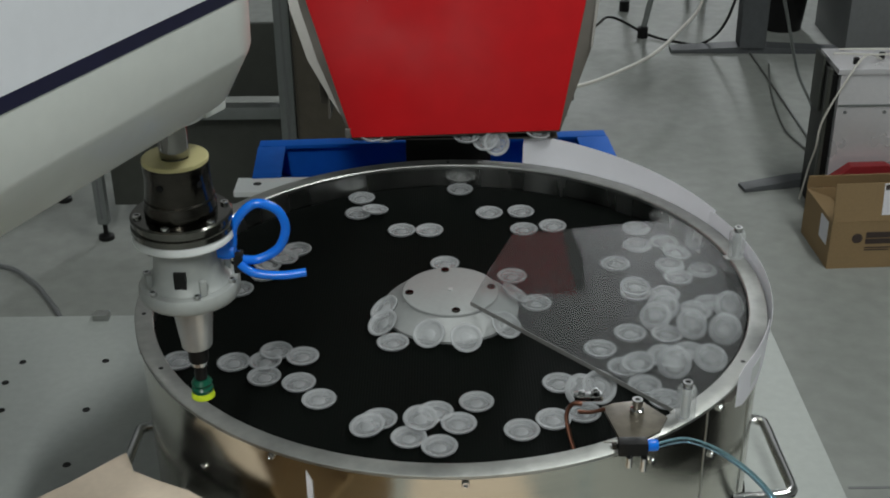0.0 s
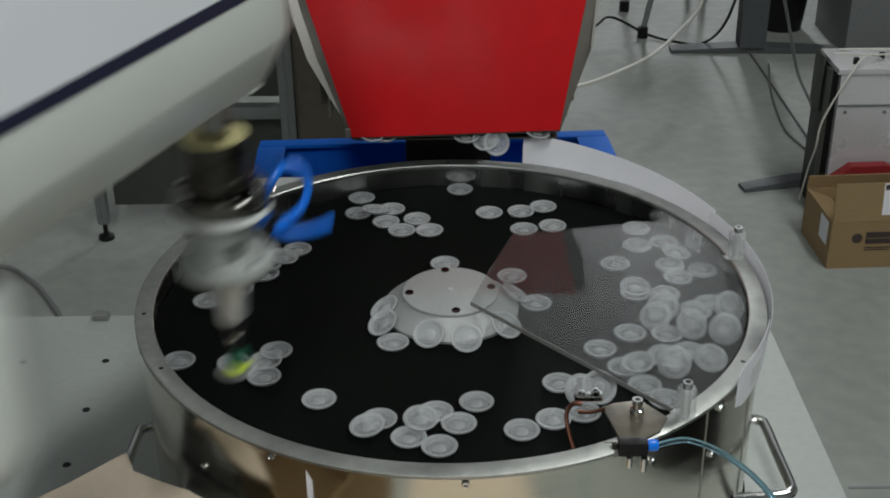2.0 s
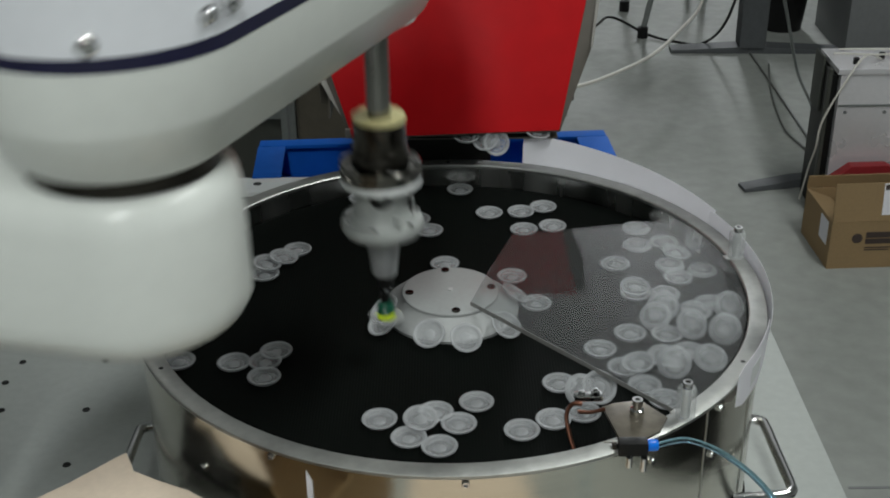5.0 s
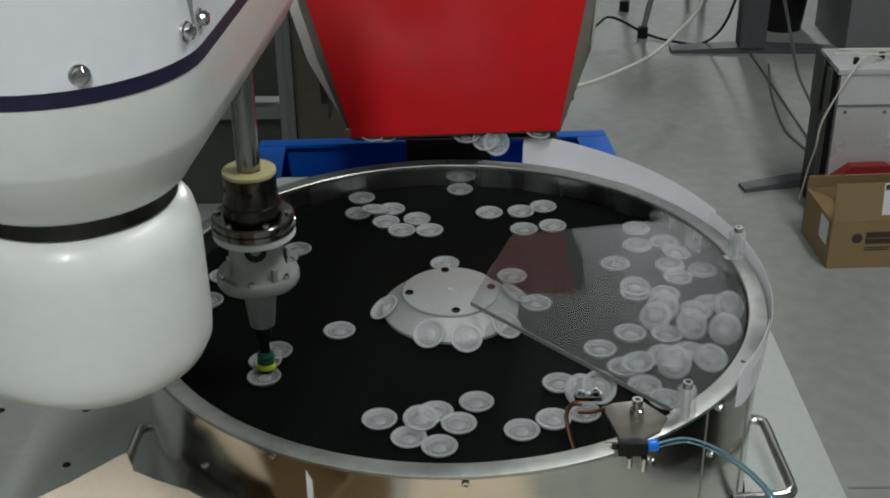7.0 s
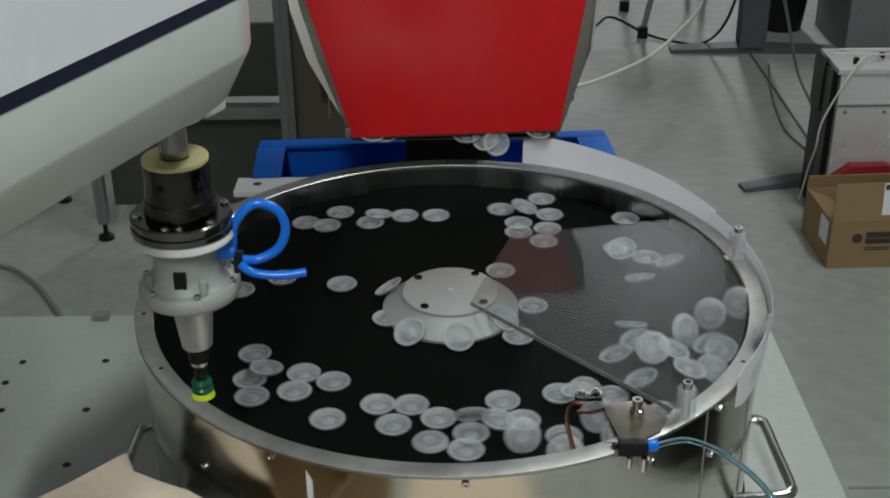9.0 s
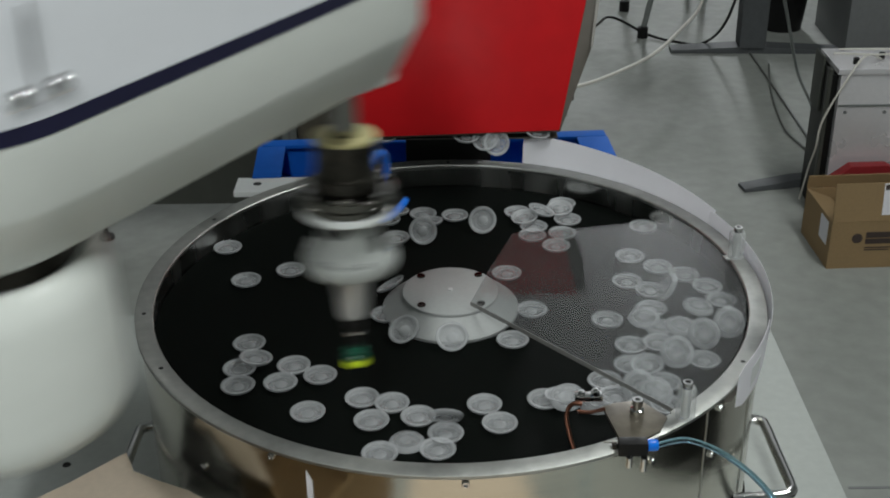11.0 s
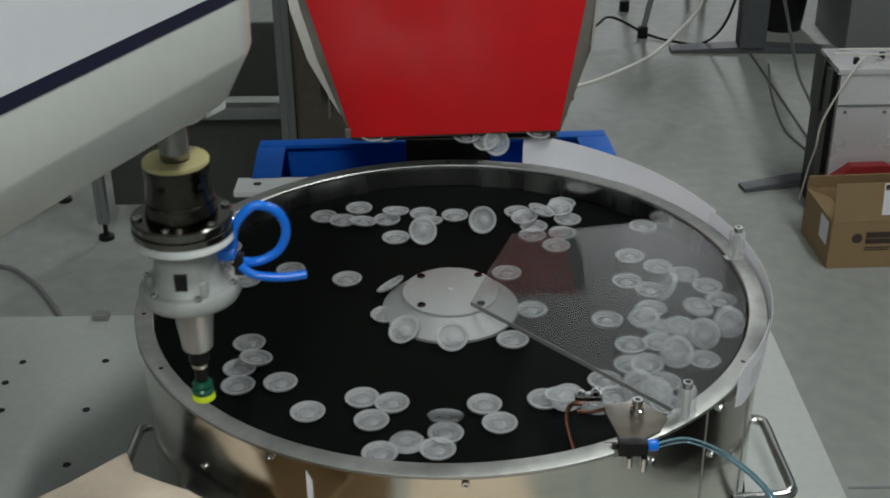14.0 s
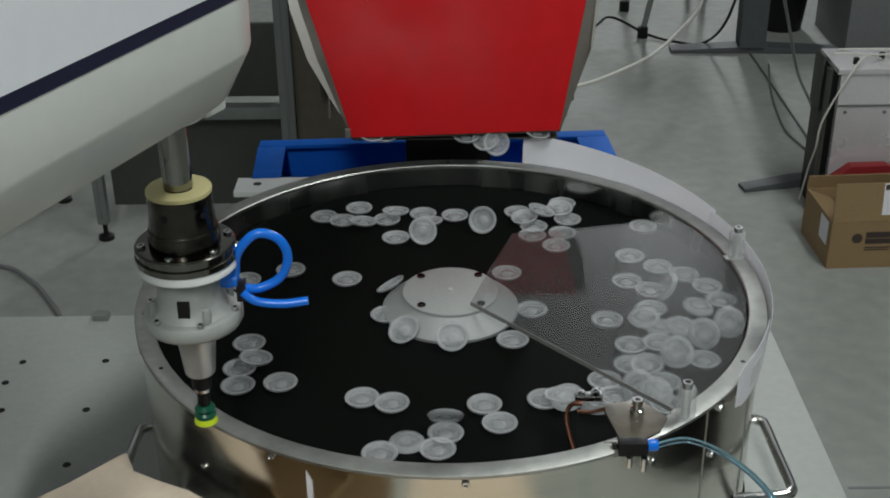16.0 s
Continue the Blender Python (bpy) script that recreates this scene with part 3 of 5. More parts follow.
def dark_mirror_block():
    # unseen cabinet shape, added for the dark band mirrored in the bowl wall
    t = tagged(empty("dark_mirror_block", pose(0, 0, 0)), "low black block added out of view to darken the bowl's reflection", "cabinet")
    part("body", box(1.05, -1.15, 0.03, 1.55, 0.10, 0.62, 0.006), BLACK, t)
    for y in (-0.52, 0.09):
        d = part("door", box(1.034, y - 0.60, 0.06, 1.0495, y, 0.60, 0.004), BLACK, t)
        part("handle", box(1.024, y - 0.08, 0.32, 1.0335, y - 0.06, 0.44, 0.003), GREYSTEEL, d)
    part("plinth", box(1.08, -1.12, 0.0, 1.52, 0.07, 0.03), BLACK, t)


dark_mirror_block()

# ---------------------------------------------------------------- right background


def shipping_carton():
    t = tagged(empty("shipping_carton", pose(1.197, 2.03, 0, 0, 0, 2.5)), "opened brown cardboard shipping carton with dark print", "carton")
    w, d, h = 0.38, 0.26, 0.162
    part("wall", box(0, 0, 0, w, 0.005, h), CARD, t)
    part("wall", box(0, 0.0052, 0, 0.005, d, h), CARD, t)
    part("wall", box(w - 0.005, 0.0052, 0, w, d, h), CARD, t)
    part("wall", box(0.0052, d - 0.005, 0, w - 0.0052, d, h), CARD, t)
    part("bottom", box(0.0052, 0.0052, 0, w - 0.0052, d - 0.0052, 0.005), CARD, t)
    f = part("flap", box(0, 0, 0, w, 0.004, 0.125), CARD, t, at=pose(0.002, 0.001, h + 0.001, -6, 0, 0))
    part("flap", box(0, 0, 0, 0.004, d - 0.02, 0.085), CARD, t, at=pose(0.004, 0.01, h - 0.001, 0, 112, 0))
    part("flap", box(0, 0, 0, w, 0.004, 0.045), CARD, t, at=pose(0.0, d, h + 0.001, 10, 0, 0))
    part("label_sheet", box(0.150, -0.0010, 0.020, 0.222, -0.0002, 0.123), PAPER, f)
    part("label_code", box(0.153, -0.0016, 0.102, 0.168, -0.0011, 0.119), INK, f)
    part("tape_patch", box(-0.0012, 0.03, 0.07, -0.0003, 0.10, 0.15), PAPER, t)
    part("print_disc", lathe([(0, 0), (0.017, 0), (0.017, 0.0008), (0, 0.0008)], 20), INK, t, at=pose(0.085, -0.0002, 0.105, 90, 0, 0))
    for z, x1, k in ((0.116, 0.225, 0.010), (0.094, 0.235, 0.009), (0.072, 0.20, 0.002), (0.064, 0.19, 0.002)):
        part("print_bar", box(0.112, -0.0010, z - k, x1, -0.0002, z + k), INK, t)


shipping_carton()


def red_insert():
    t = tagged(empty("red_insert", pose(1.335, 2.355, 0.0, 0, 0, 2.5)), "dark red panel standing behind the open carton", "packing insert")
    part("panel", prism([(-0.060, 0), (0.205, 0), (0.205, 0.165), (0.135, 0.206), (0.012, 0.206), (-0.042, 0.165), (-0.060, 0.15)], -0.04, 0.0, 0.002, pose(0, 0, 0, 90, 0, 0)), REDCARD, t)


red_insert()


def control_cabinet():
    t = tagged(empty("control_cabinet", pose(1.278, 2.42, 0)), "white control cabinet with a dark open side", "control cabinet")
    part("body", box(0.012, 0.0, 0.02, 0.55, 0.20, 0.505, 0.004), FRONTMETAL, t)
    part("side_panel", box(-0.012, 0.02, 0.0, 0.0115, 0.20, 0.50, 0.003), BLACK, t)
    part("side_strut", box(-0.024, 0.01, 0.0, -0.0125, 0.035, 0.52, 0.003), DARKPANEL, t)
    part("side_plate", box(-0.020, 0.10, 0.34, -0.0125, 0.20, 0.53, 0.003), DARKPANEL, t)
    part("top_lid", box(0.0, -0.006, 0.5055, 0.56, 0.21, 0.525, 0.003), FRONTMETAL, t)
    part("ridge", box(0.014, -0.0042, 0.395, 0.55, -0.0002, 0.402, 0.001), PROFILE, t)
    for k in range(4):
        part("plug", lathe([(0, 0), (0.010, 0), (0.010, 0.02), (0, 0.02)], 12), BLACK, t, at=pose(0.07 + 0.10 * k, 0.05 + 0.05 * (k % 3), 0.5252))
        part("panel_screw", screw(0.006, 0.004), GREYSTEEL, t, at=pose(0.04 + 0.13 * k, -0.0002, 0.375, 90, 0, 0))


control_cabinet()


def floor_foot(x0, y0, x1, y1, name, label, cat, w=0.05, h=0.035, column=None):
    length = math.hypot(x1 - x0, y1 - y0)
    t = tagged(empty(name, pose(x0, y0, 0, 0, 0, math.degrees(math.atan2(y1 - y0, x1 - x0)))), label, cat)
    mid = column[0] if column else length * 0.9
    bar = prism([(0, 0), (length, 0), (length, h * 0.45), (mid + 0.08, h), (mid - 0.08, h), (0, h * 0.45)], -w / 2, w / 2, 0.003, pose(0, 0, 0, 90, 0, 0))
    part("foot_bar", bar, DESKGREY, t)
    if column:
        c, cw, ch = column
        part("column", box(c - cw / 2, -cw / 2, h, c + cw / 2, cw / 2, ch, 0.006), DESKGREY, t)
        part("tabletop", box(-0.4, -0.4, ch, length + 0.4, 0.4, ch + 0.03, 0.004), WHITEPLATE, t)


floor_foot(1.06, 4.18, 1.90, 4.14, "lift_desk", "grey steel height-adjustable desk on a long foot", "desk", 0.09, 0.03, (0.37, 0.12, 1.28))
floor_foot(1.06, 2.63, 1.36, 2.69, "stand_foot", "dark grey steel stand foot beside the control cabinet", "stand foot", 0.06, 0.03)


def waste_bin():
    t = tagged(empty("waste_bin", pose(1.66, 4.52, 0)), "black plastic waste bin under the desk", "waste bin")
    part("bin_body", lathe([(0, 0), (0.10, 0), (0.135, 0.33), (0.128, 0.33), (0.096, 0.01), (0, 0.01)], 28), BLACK, t)
    part("bin_rim", lathe([(0.129, 0.331), (0.142, 0.331), (0.142, 0.345), (0.129, 0.345), (0.129, 0.331)], 28), BLACK, t)


waste_bin()


def grey_cabinet():
    t = tagged(empty("grey_cabinet", pose(1.84, 4.05, 0)), "grey painted steel pedestal cabinet", "cabinet")
    part("body", box(0, 0, 0.0, 0.5, 0.5, 0.30, 0.004), GREYSTEEL, t)
    part("upper_box", box(-0.02, -0.02, 0.301, 0.52, 0.52, 0.9, 0.006), GREYSTEEL, t)


grey_cabinet()


def stool():
    t = tagged(empty("stool", pose(1.02, 4.78, 0)), "white tube stool with black foot caps", "stool")
    for x, y in ((-0.09, 0.04), (-0.06, -0.40), (0.32, 0.50), (0.36, 0.28)):
        p = part("leg", sweep([(x, y, 0.03), (x * 0.7 + 0.05, y * 0.7 - 0.06, 0.35), (x * 0.5 + 0.06, y * 0.5 - 0.09, 0.6)], 0.014, 10), PROFILE, t)
        part("foot_cap", lathe([(0, 0), (0.026, 0), (0.026, 0.05), (0.017, 0.055), (0, 0.055)], 14), BLACK, p, at=pose(x, y, 0))
    part("seat", lathe([(0, 0.61), (0.18, 0.61), (0.19, 0.63), (0.18, 0.65), (0, 0.655)], 32), BLACK, t, at=pose(0.08, -0.12, 0))


stool()


def cable(name, label, points, r, mat):
    tagged(part(name, sweep(points, r, 8), mat), label, "cable", "loose cables")


cable("white_cable", "white cable hanging across the workshop floor", [(0.30, 2.85, 0.28), (0.515, 3.043, 0.25), (0.655, 3.166, 0.25), (0.845, 3.396, 0.25), (1.017, 3.727, 0.25), (1.172, 4.099, 0.25), (1.23, 4.22, 0.45), (1.25, 4.25, 0.9)], 0.0075, CABLEWHITE)
cable("black_cable", "black cable lying on the workshop floor", [(0.55, 4.1, 0.02), (0.717, 4.255, 0.10), (0.80, 4.32, 0.12), (0.979, 4.365, 0.02), (1.10, 4.26, 0.015), (1.227, 4.226, 0.02), (1.28, 4.0, 0.22), (1.33, 3.9, 0.60)], 0.0065, BLACK)
cable("white_cable", "white cable hanging down beside the control cabinet", [(1.05, 2.45, 0.85), (1.128, 2.608, 0.7), (1.236, 2.863, 0.5), (1.323, 3.003, 0.3), (1.404, 3.037, 0.15), (1.44, 3.03, 0.012)], 0.0055, PROFILE)
cable("grey_cable", "thin grey cable looping over the floor", [(1.42, 4.11, 0.008), (1.42, 3.67, 0.008), (1.42, 3.3, 0.008), (1.42, 3.06, 0.008), (1.43, 2.80, 0.008)], 0.004, CABLEGREY)
cable("grey_cable", "thin grey cable looping over the floor", [(1.47, 3.95, 0.008), (1.41, 3.67, 0.008), (1.37, 3.40, 0.008), (1.35, 3.15, 0.008), (1.38, 2.97, 0.008), (1.40, 2.75, 0.008)], 0.004, CABLEGREY)
cable("white_cable", "white cable looping over the control cabinet", [(1.44, 2.50, 0.53), (1.36, 2.42, 0.57), (1.29, 2.37, 0.50), (1.235, 2.38, 0.36), (1.232, 2.40, 0.26), (1.236, 2.46, 0.16), (1.238, 2.52, 0.012)], 0.0036, CABLEWHITE)
cable("white_cable", "white cable lying along the control cabinet lid", [(1.30, 2.56, 0.531), (1.42, 2.50, 0.545), (1.55, 2.55, 0.531), (1.70, 2.52, 0.54)], 0.0035, CABLEWHITE)
cable("white_cable", "white cable lying along the control cabinet lid", [(1.33, 2.60, 0.531), (1.46, 2.57, 0.54), (1.60, 2.60, 0.531), (1.75, 2.58, 0.54)], 0.0035, CABLEWHITE)
cable("grey_cable", "grey cable trailing over the workshop floor", [(-1.75, 2.15, 0.01), (-1.44, 2.10, 0.01), (-1.30, 1.99, 0.01), (-1.20, 1.85, 0.01), (-1.12, 1.74, 0.01), (-0.95, 1.70, 0.01)], 0.0075, GREYSTEEL)

# ---------------------------------------------------------------- collecting box


def collecting_box():
    t = tagged(empty("collecting_box", pose(0, 0, TABLE)), "open pale cardboard box collecting the picked discs", "cardboard box")
    x0, x1, y0, y1, h = -0.50, -0.16, -0.64, -0.358, 0.215
    # walls and bottom in darker card: the inside's shade put into the colour
    part("wall", box(x0, y1 - 0.004, 0, x1, y1, h), CARD, t)
    part("wall", box(x0, y0, 0, x1, y0 + 0.004, h), CARD, t)
    part("wall", box(x0, y0 + 0.0042, 0, x0 + 0.004, y1 - 0.0042, h), CARD, t)
    part("wall", box(x1 - 0.004, y0 + 0.0042, 0, x1, y1 - 0.0042, h), CARD, t)
    part("bottom", box(x0 + 0.0042, y0 + 0.0042, 0, x1 - 0.0042, y1 - 0.0042, 0.004), CARD, t)
    # two standing flaps added out of view to shade the inside
    part("flap", box(x0, 0, 0, x1, 0.004, 0.125), CARDPALE, t, at=pose(0, y0, h + 0.001, 8, 0, 0))
    part("flap", box(0, y0 + 0.01, 0, 0.004, y1 - 0.06, 0.085), CARDPALE, t, at=pose(x0, 0, h + 0.001, 0, -10, 0))
    edge = [(-0.495, -0.362), (-0.230, -0.362), (-0.262, -0.3405), (-0.286, -0.3255), (-0.292, -0.319), (-0.330, -0.301), (-0.362, -0.2835), (-0.368, -0.268), (-0.377, -0.2485), (-0.388, -0.259), (-0.430, -0.304)]
    part("flap", prism(edge, h + 0.0008, h + 0.0045, 0.0006), CARDPALE, t, "crumpled cardboard flap")


collecting_box()


def tan_mirror_sheet():
    # unseen sheet, added for the bright tan mirrored in the bowl's front
    t = part("tan_mirror_sheet", prism([(-0.14, -0.98), (0.22, -0.96), (0.24, -0.50), (-0.13, -0.49)], TABLE + 0.0006, TABLE + 0.005, 0.001), CARDPALE)
    tagged(t, "pale tan sheet added out of view to brighten the bowl's reflection", "cardboard sheet")


tan_mirror_sheet()

# ---------------------------------------------------------------- robot
BASE = Vector((-0.6994, -0.3620, TABLE))
L1, L2 = 0.4452, 0.4035
ROBOT = tagged(empty("scara_robot", Matrix.Translation(BASE)), "cream four-axis pick-and-place robot with navy stripe and suction tool", "robot arm")


def arm_outline(r0, r1, length, n=14):
    """Two rounded ends and the straight flanks between them."""
    lean = math.acos(min(1, (r0 - r1) / length))
    pts = []
    for k in range(n + 1):
        a = -lean + 2 * lean * k / n
        pts.append((length + r1 * math.cos(a), r1 * math.sin(a)))
    for k in range(n + 1):
        a = lean + (2 * math.pi - 2 * lean) * k / n
        pts.append((r0 * math.cos(a), r0 * math.sin(a)))
    return pts


def loft(levels, cap=True):
    """A body through plan outlines of equal length at rising heights."""
    bm = bmesh.new()
    rings = [[bm.verts.new((x, y, z)) for x, y in pts] for z, pts in levels]
    n = len(rings[0])
    for a, b in zip(rings, rings[1:]):
        for k in range(n):
            bm.faces.new((a[k], a[(k + 1) % n], b[(k + 1) % n], b[k]))
    if cap:
        bm.faces.new(rings[0][::-1])
        bm.faces.new(rings[-1])
    return bm


def robot():
    b = TABLE
    part("pedestal", lathe([(0, 0), (0.12, 0), (0.12, 0.02), (0.095, 0.03), (0.090, 0.20), (0.095, 0.40), (0.100, 0.515), (0, 0.515)], 40), CREAM, ROBOT)
    # unseen black plate, added for the dark band at the bowl's left
    part("dark_mirror_plate", box(-0.24, -0.26, 0.0005, 0.190, 0.258, 0.018, 0.002), BLACK, ROBOT, "black plate added out of view to darken the bowl's reflection")
    inner = empty("inner_arm", pose(0, 0, 0))
    inner.parent = ROBOT
    lv = []
    for z, g in ((1.336, -0.030), (1.338, -0.018), (1.346, -0.007), (1.358, -0.001), (1.372, 0.0), (1.455, -0.001), (1.472, -0.005), (1.482, -0.014), (1.485, -0.024)):
        lv.append((z - b, arm_outline(0.100 + g, 0.095 + g, L1, 24)))
    part("arm_casting", loft(lv), CREAM, inner, "smooth cream painted casting")
    part("elbow_bearing", lathe([(0, 1.4855 - b), (0.080, 1.4855 - b), (0.080, 1.4983 - b), (0, 1.4983 - b)], 40), DARKSTEEL, inner, at=pose(L1, 0, 0))
    outer = empty("outer_arm", pose(L1, 0, 0))
    outer.parent = ROBOT
    lv = []
    for z, g0, g1 in ((1.4985, -0.036, -0.034), (1.5000, -0.028, -0.027), (1.5040, -0.0235, -0.023), (1.5440, -0.002, -0.002), (1.5500, 0.0, 0.0), (1.5975, 0.001, 0.001)):
        lv.append((z - b, arm_outline(0.113 + g0, 0.077 + g1, L2, 24)))
    part("arm_casting", loft(lv), CREAM, outer, "cream painted casting with chamfered underside")
    part("stripe", loft([(1.5977 - b, arm_outline(0.1146, 0.0786, L2, 24)), (1.6085 - b, arm_outline(0.1144, 0.0784, L2, 24))]), NAVY, outer, "navy blue stripe")
    lv = []
    for z, g in ((1.6087, 0.0005), (1.640, -0.003), (1.700, -0.010), (1.735, -0.018), (1.748, -0.030), (1.752, -0.045)):
        lv.append((z - b, arm_outline(0.1135 + g, 0.0775 + g, L2, 24)))
    cover = part("cover", loft(lv), COVER, outer, "white plastic cover")
    # cover joint and its screws round the elbow end
    for side in (-1, 1):
        part("cover_joint", box(0.1095, -0.0010, 1.6095 - b, 0.1128, 0.0010, 1.68 - b), GREYSTEEL, outer, at=pose(0, 0, 0, 0, 0, side * 90))
        for a, z in ((97.5, 1.625), (83.0, 1.626), (144.0, 1.618)):
            part("cover_screw", lathe([(0, 0), (0.0074, 0), (0.0074, 0.0022), (0.0060, 0.0030), (0.0057, 0.0064), (0.0040, 0.0080), (0, 0.0085)], 18), CHROME, outer,
                 at=pose(0, 0, 0, 0, 0, side * a) @ pose(0.1115, 0, z - b, 0, 90, 0))
    part("shaft_seal", lathe([(0.014, 1.484 - b), (0.030, 1.484 - b), (0.034, 1.4983 - b), (0.014, 1.4983 - b)], 32), WHITEPLATE, outer, at=pose(L2, 0, 0))
    part("rib_foot", box(0.010, -0.020, 1.4760 - b, 0.040, 0.020, 1.4983 - b, 0.004), CREAM, outer, at=pose(L2 + 0.015, 0, 0))
    tool = empty("tool_spindle", pose(L1 + L2, 0, 0))
    tool.parent = ROBOT
    part("shaft", lathe([(0, 0.2622), (0.0135, 0.2622), (0.0135, 0.70), (0.0125, 0.702), (0, 0.702)], 32), SHAFTSTEEL, tool, "polished steel shaft")
    part("collar", lathe([(0.0136, 0.2565), (0.0296, 0.2565), (0.0302, 0.2570), (0.0302, 0.2602), (0.0296, 0.2610), (0.0136, 0.2610)], 40), YELLOW, tool, "pale yellow nylon collar")
    part("housing", lathe([(0, 0.2072), (0.0335, 0.2072), (0.0335, 0.216), (0.0325, 0.218), (0.0325, 0.2215), (0.0312, 0.223), (0.0295, 0.244), (0.0300, 0.246), (0.0300, 0.2563), (0, 0.2563)], 48), DARKSTEEL, tool, "blackened steel coupling")
    for k in range(5):
        a = 72 * k + 250
        part("housing_hole", lathe([(0, 0), (0.0030, 0), (0.0034, 0.0004), (0, 0.0006)], 12), BLACK, tool,
             at=pose(0, 0, 0, 0, 0, a) @ pose(0.0297, 0, 0.241, 0, 90, 0))
    fl = part("flange", lathe([(0, 0.1885), (0.0460, 0.1885), (0.0475, 0.1900), (0.0475, 0.1955), (0.0452, 0.1968), (0.0452, 0.1990), (0.0470, 0.2000), (0.0470, 0.2045), (0.0455, 0.2060), (0.034, 0.2065), (0, 0.2070)], 64), FLANGESTEEL, tool, "polished steel flange rings")
    for k in range(6):
        a = radians(60 * k + 20)
        part("flange_screw", screw(0.0040, 0.0030), CHROME, fl, at=pose(0.0405 * math.cos(a), 0.0405 * math.sin(a), 0.2060))
    part("upper_plate", lathe([(0, 0.1800), (0.0455, 0.1800), (0.0470, 0.1815), (0.0470, 0.1868), (0.0460, 0.1883), (0, 0.1883)], 64), WHITEPLATE, tool)
    part("tool_body", lathe([(0, 0.1352), (0.0400, 0.1352), (0.0350, 0.1400), (0.0318, 0.150), (0.0295, 0.1798), (0, 0.1798)], 48), TOOLGREY, tool)
    part("slot", box(-0.0345, -0.0058, 0.141, -0.022, 0.0058, 0.158, 0.001), BLACK, tool, at=pose(0, 0, 0, 0, 0, 88))
    part("arch", lathe([(0.006, -0.004), (0.0125, -0.004), (0.0125, 0.004), (0.006, 0.004), (0.006, -0.004)], 24), BLACK, tool, at=pose(-0.0295, 0, 0.173, 0, 90, 0))
    pl = part("lower_plate", lathe([(0, 0.1160), (0.040, 0.1160), (0.0455, 0.1190), (0.0478, 0.1230), (0.0478, 0.1310), (0.0462, 0.1340), (0.038, 0.1350), (0, 0.1350)], 64), TOOLGREY, tool)
    for k in range(6):
        a = radians(60 * k + 50)
        part("plate_screw", screw(0.0036, 0.004), CHROME, pl, at=pose(0.0425 * math.cos(a), 0.0425 * math.sin(a), 0.1344))
    for a in (-90, 0, 90, 180):
        part("tab", box(0.036, -0.003, 0.1352, 0.0415, 0.003, 0.150, 0.001), TOOLGREY, tool, at=pose(0, 0, 0, 0, 0, a + 30))
    part("nozzle_cone", lathe([(0, 0.0600), (0.0140, 0.0600), (0.0148, 0.0612), (0.0205, 0.1150), (0, 0.1158)], 40), ALU, tool)
    part("nipple", lathe([(0, 0.022), (0.0062, 0.022), (0.0062, 0.036), (0.0078, 0.037), (0.0078, 0.044), (0.0100, 0.045), (0.0100, 0.0598), (0, 0.0598)], 24), BLACK, tool)
    part("nipple_ring", lathe([(0.0063, 0.0385), (0.0084, 0.0385), (0.0084, 0.0420), (0.0063, 0.0420), (0.0063, 0.0385)], 24), CHROME, tool)
    part("cup_body", lathe([(0, 0.0072), (0.0105, 0.0072), (0.0108, 0.011), (0.0088, 0.0135), (0.0104, 0.017), (0.0078, 0.0215), (0, 0.0218)], 28), GREEN, tool, "dark green rubber suction bellows")
    part("cup_lip", lathe([(0, 0.001), (0.0108, 0.0), (0.0118, 0.001), (0.0112, 0.005), (0.0104, 0.007), (0, 0.007)], 28), LIME, tool, "lime yellow suction lip")
    part("elbow_fitting", lathe([(0, 0), (0.0075, 0), (0.0075, 0.018), (0, 0.018)], 16), TUBEBLUE, tool, at=pose(0.028, 0.0, 0.164, 0, 90, 0))
    part("elbow_socket", lathe([(0, 0), (0.0095, 0), (0.0095, 0.020), (0.0082, 0.022), (0, 0.022)], 20), TUBEBLUE, tool, at=pose(0.0375, 0.004, 0.1575))
    part("fitting_nut", lathe([(0, 0), (0.006, 0), (0.006, 0.008), (0, 0.008)], 6), CHROME, tool, at=pose(0.042, 0.003, 0.157, 0, 90, 0))
    part("fitting_block", box(0.044, -0.006, 0.142, 0.053, 0.006, 0.162, 0.002), BLACK, tool)
    part("air_hose", sweep([(0.044, 0, 0.170), (0.048, 0.0, 0.192), (0.066, 0.004, 0.210), (0.086, 0.006, 0.204), (0.094, 0.008, 0.184), (0.086, 0.008, 0.162), (0.066, 0.004, 0.152), (0.048, 0.0, 0.155)], 0.0045, 12), TUBEBLUE, tool, "bright blue coiled air hose")
    part("air_hose", sweep([(0.050, -0.004, 0.152), (0.063, -0.006, 0.143), (0.088, -0.006, 0.140), (0.112, -0.004, 0.142)], 0.0042, 12), TUBEBLUE, tool, "bright blue air hose end")
    return inner, outer, tool


INNER, OUTER, TOOL = robot()

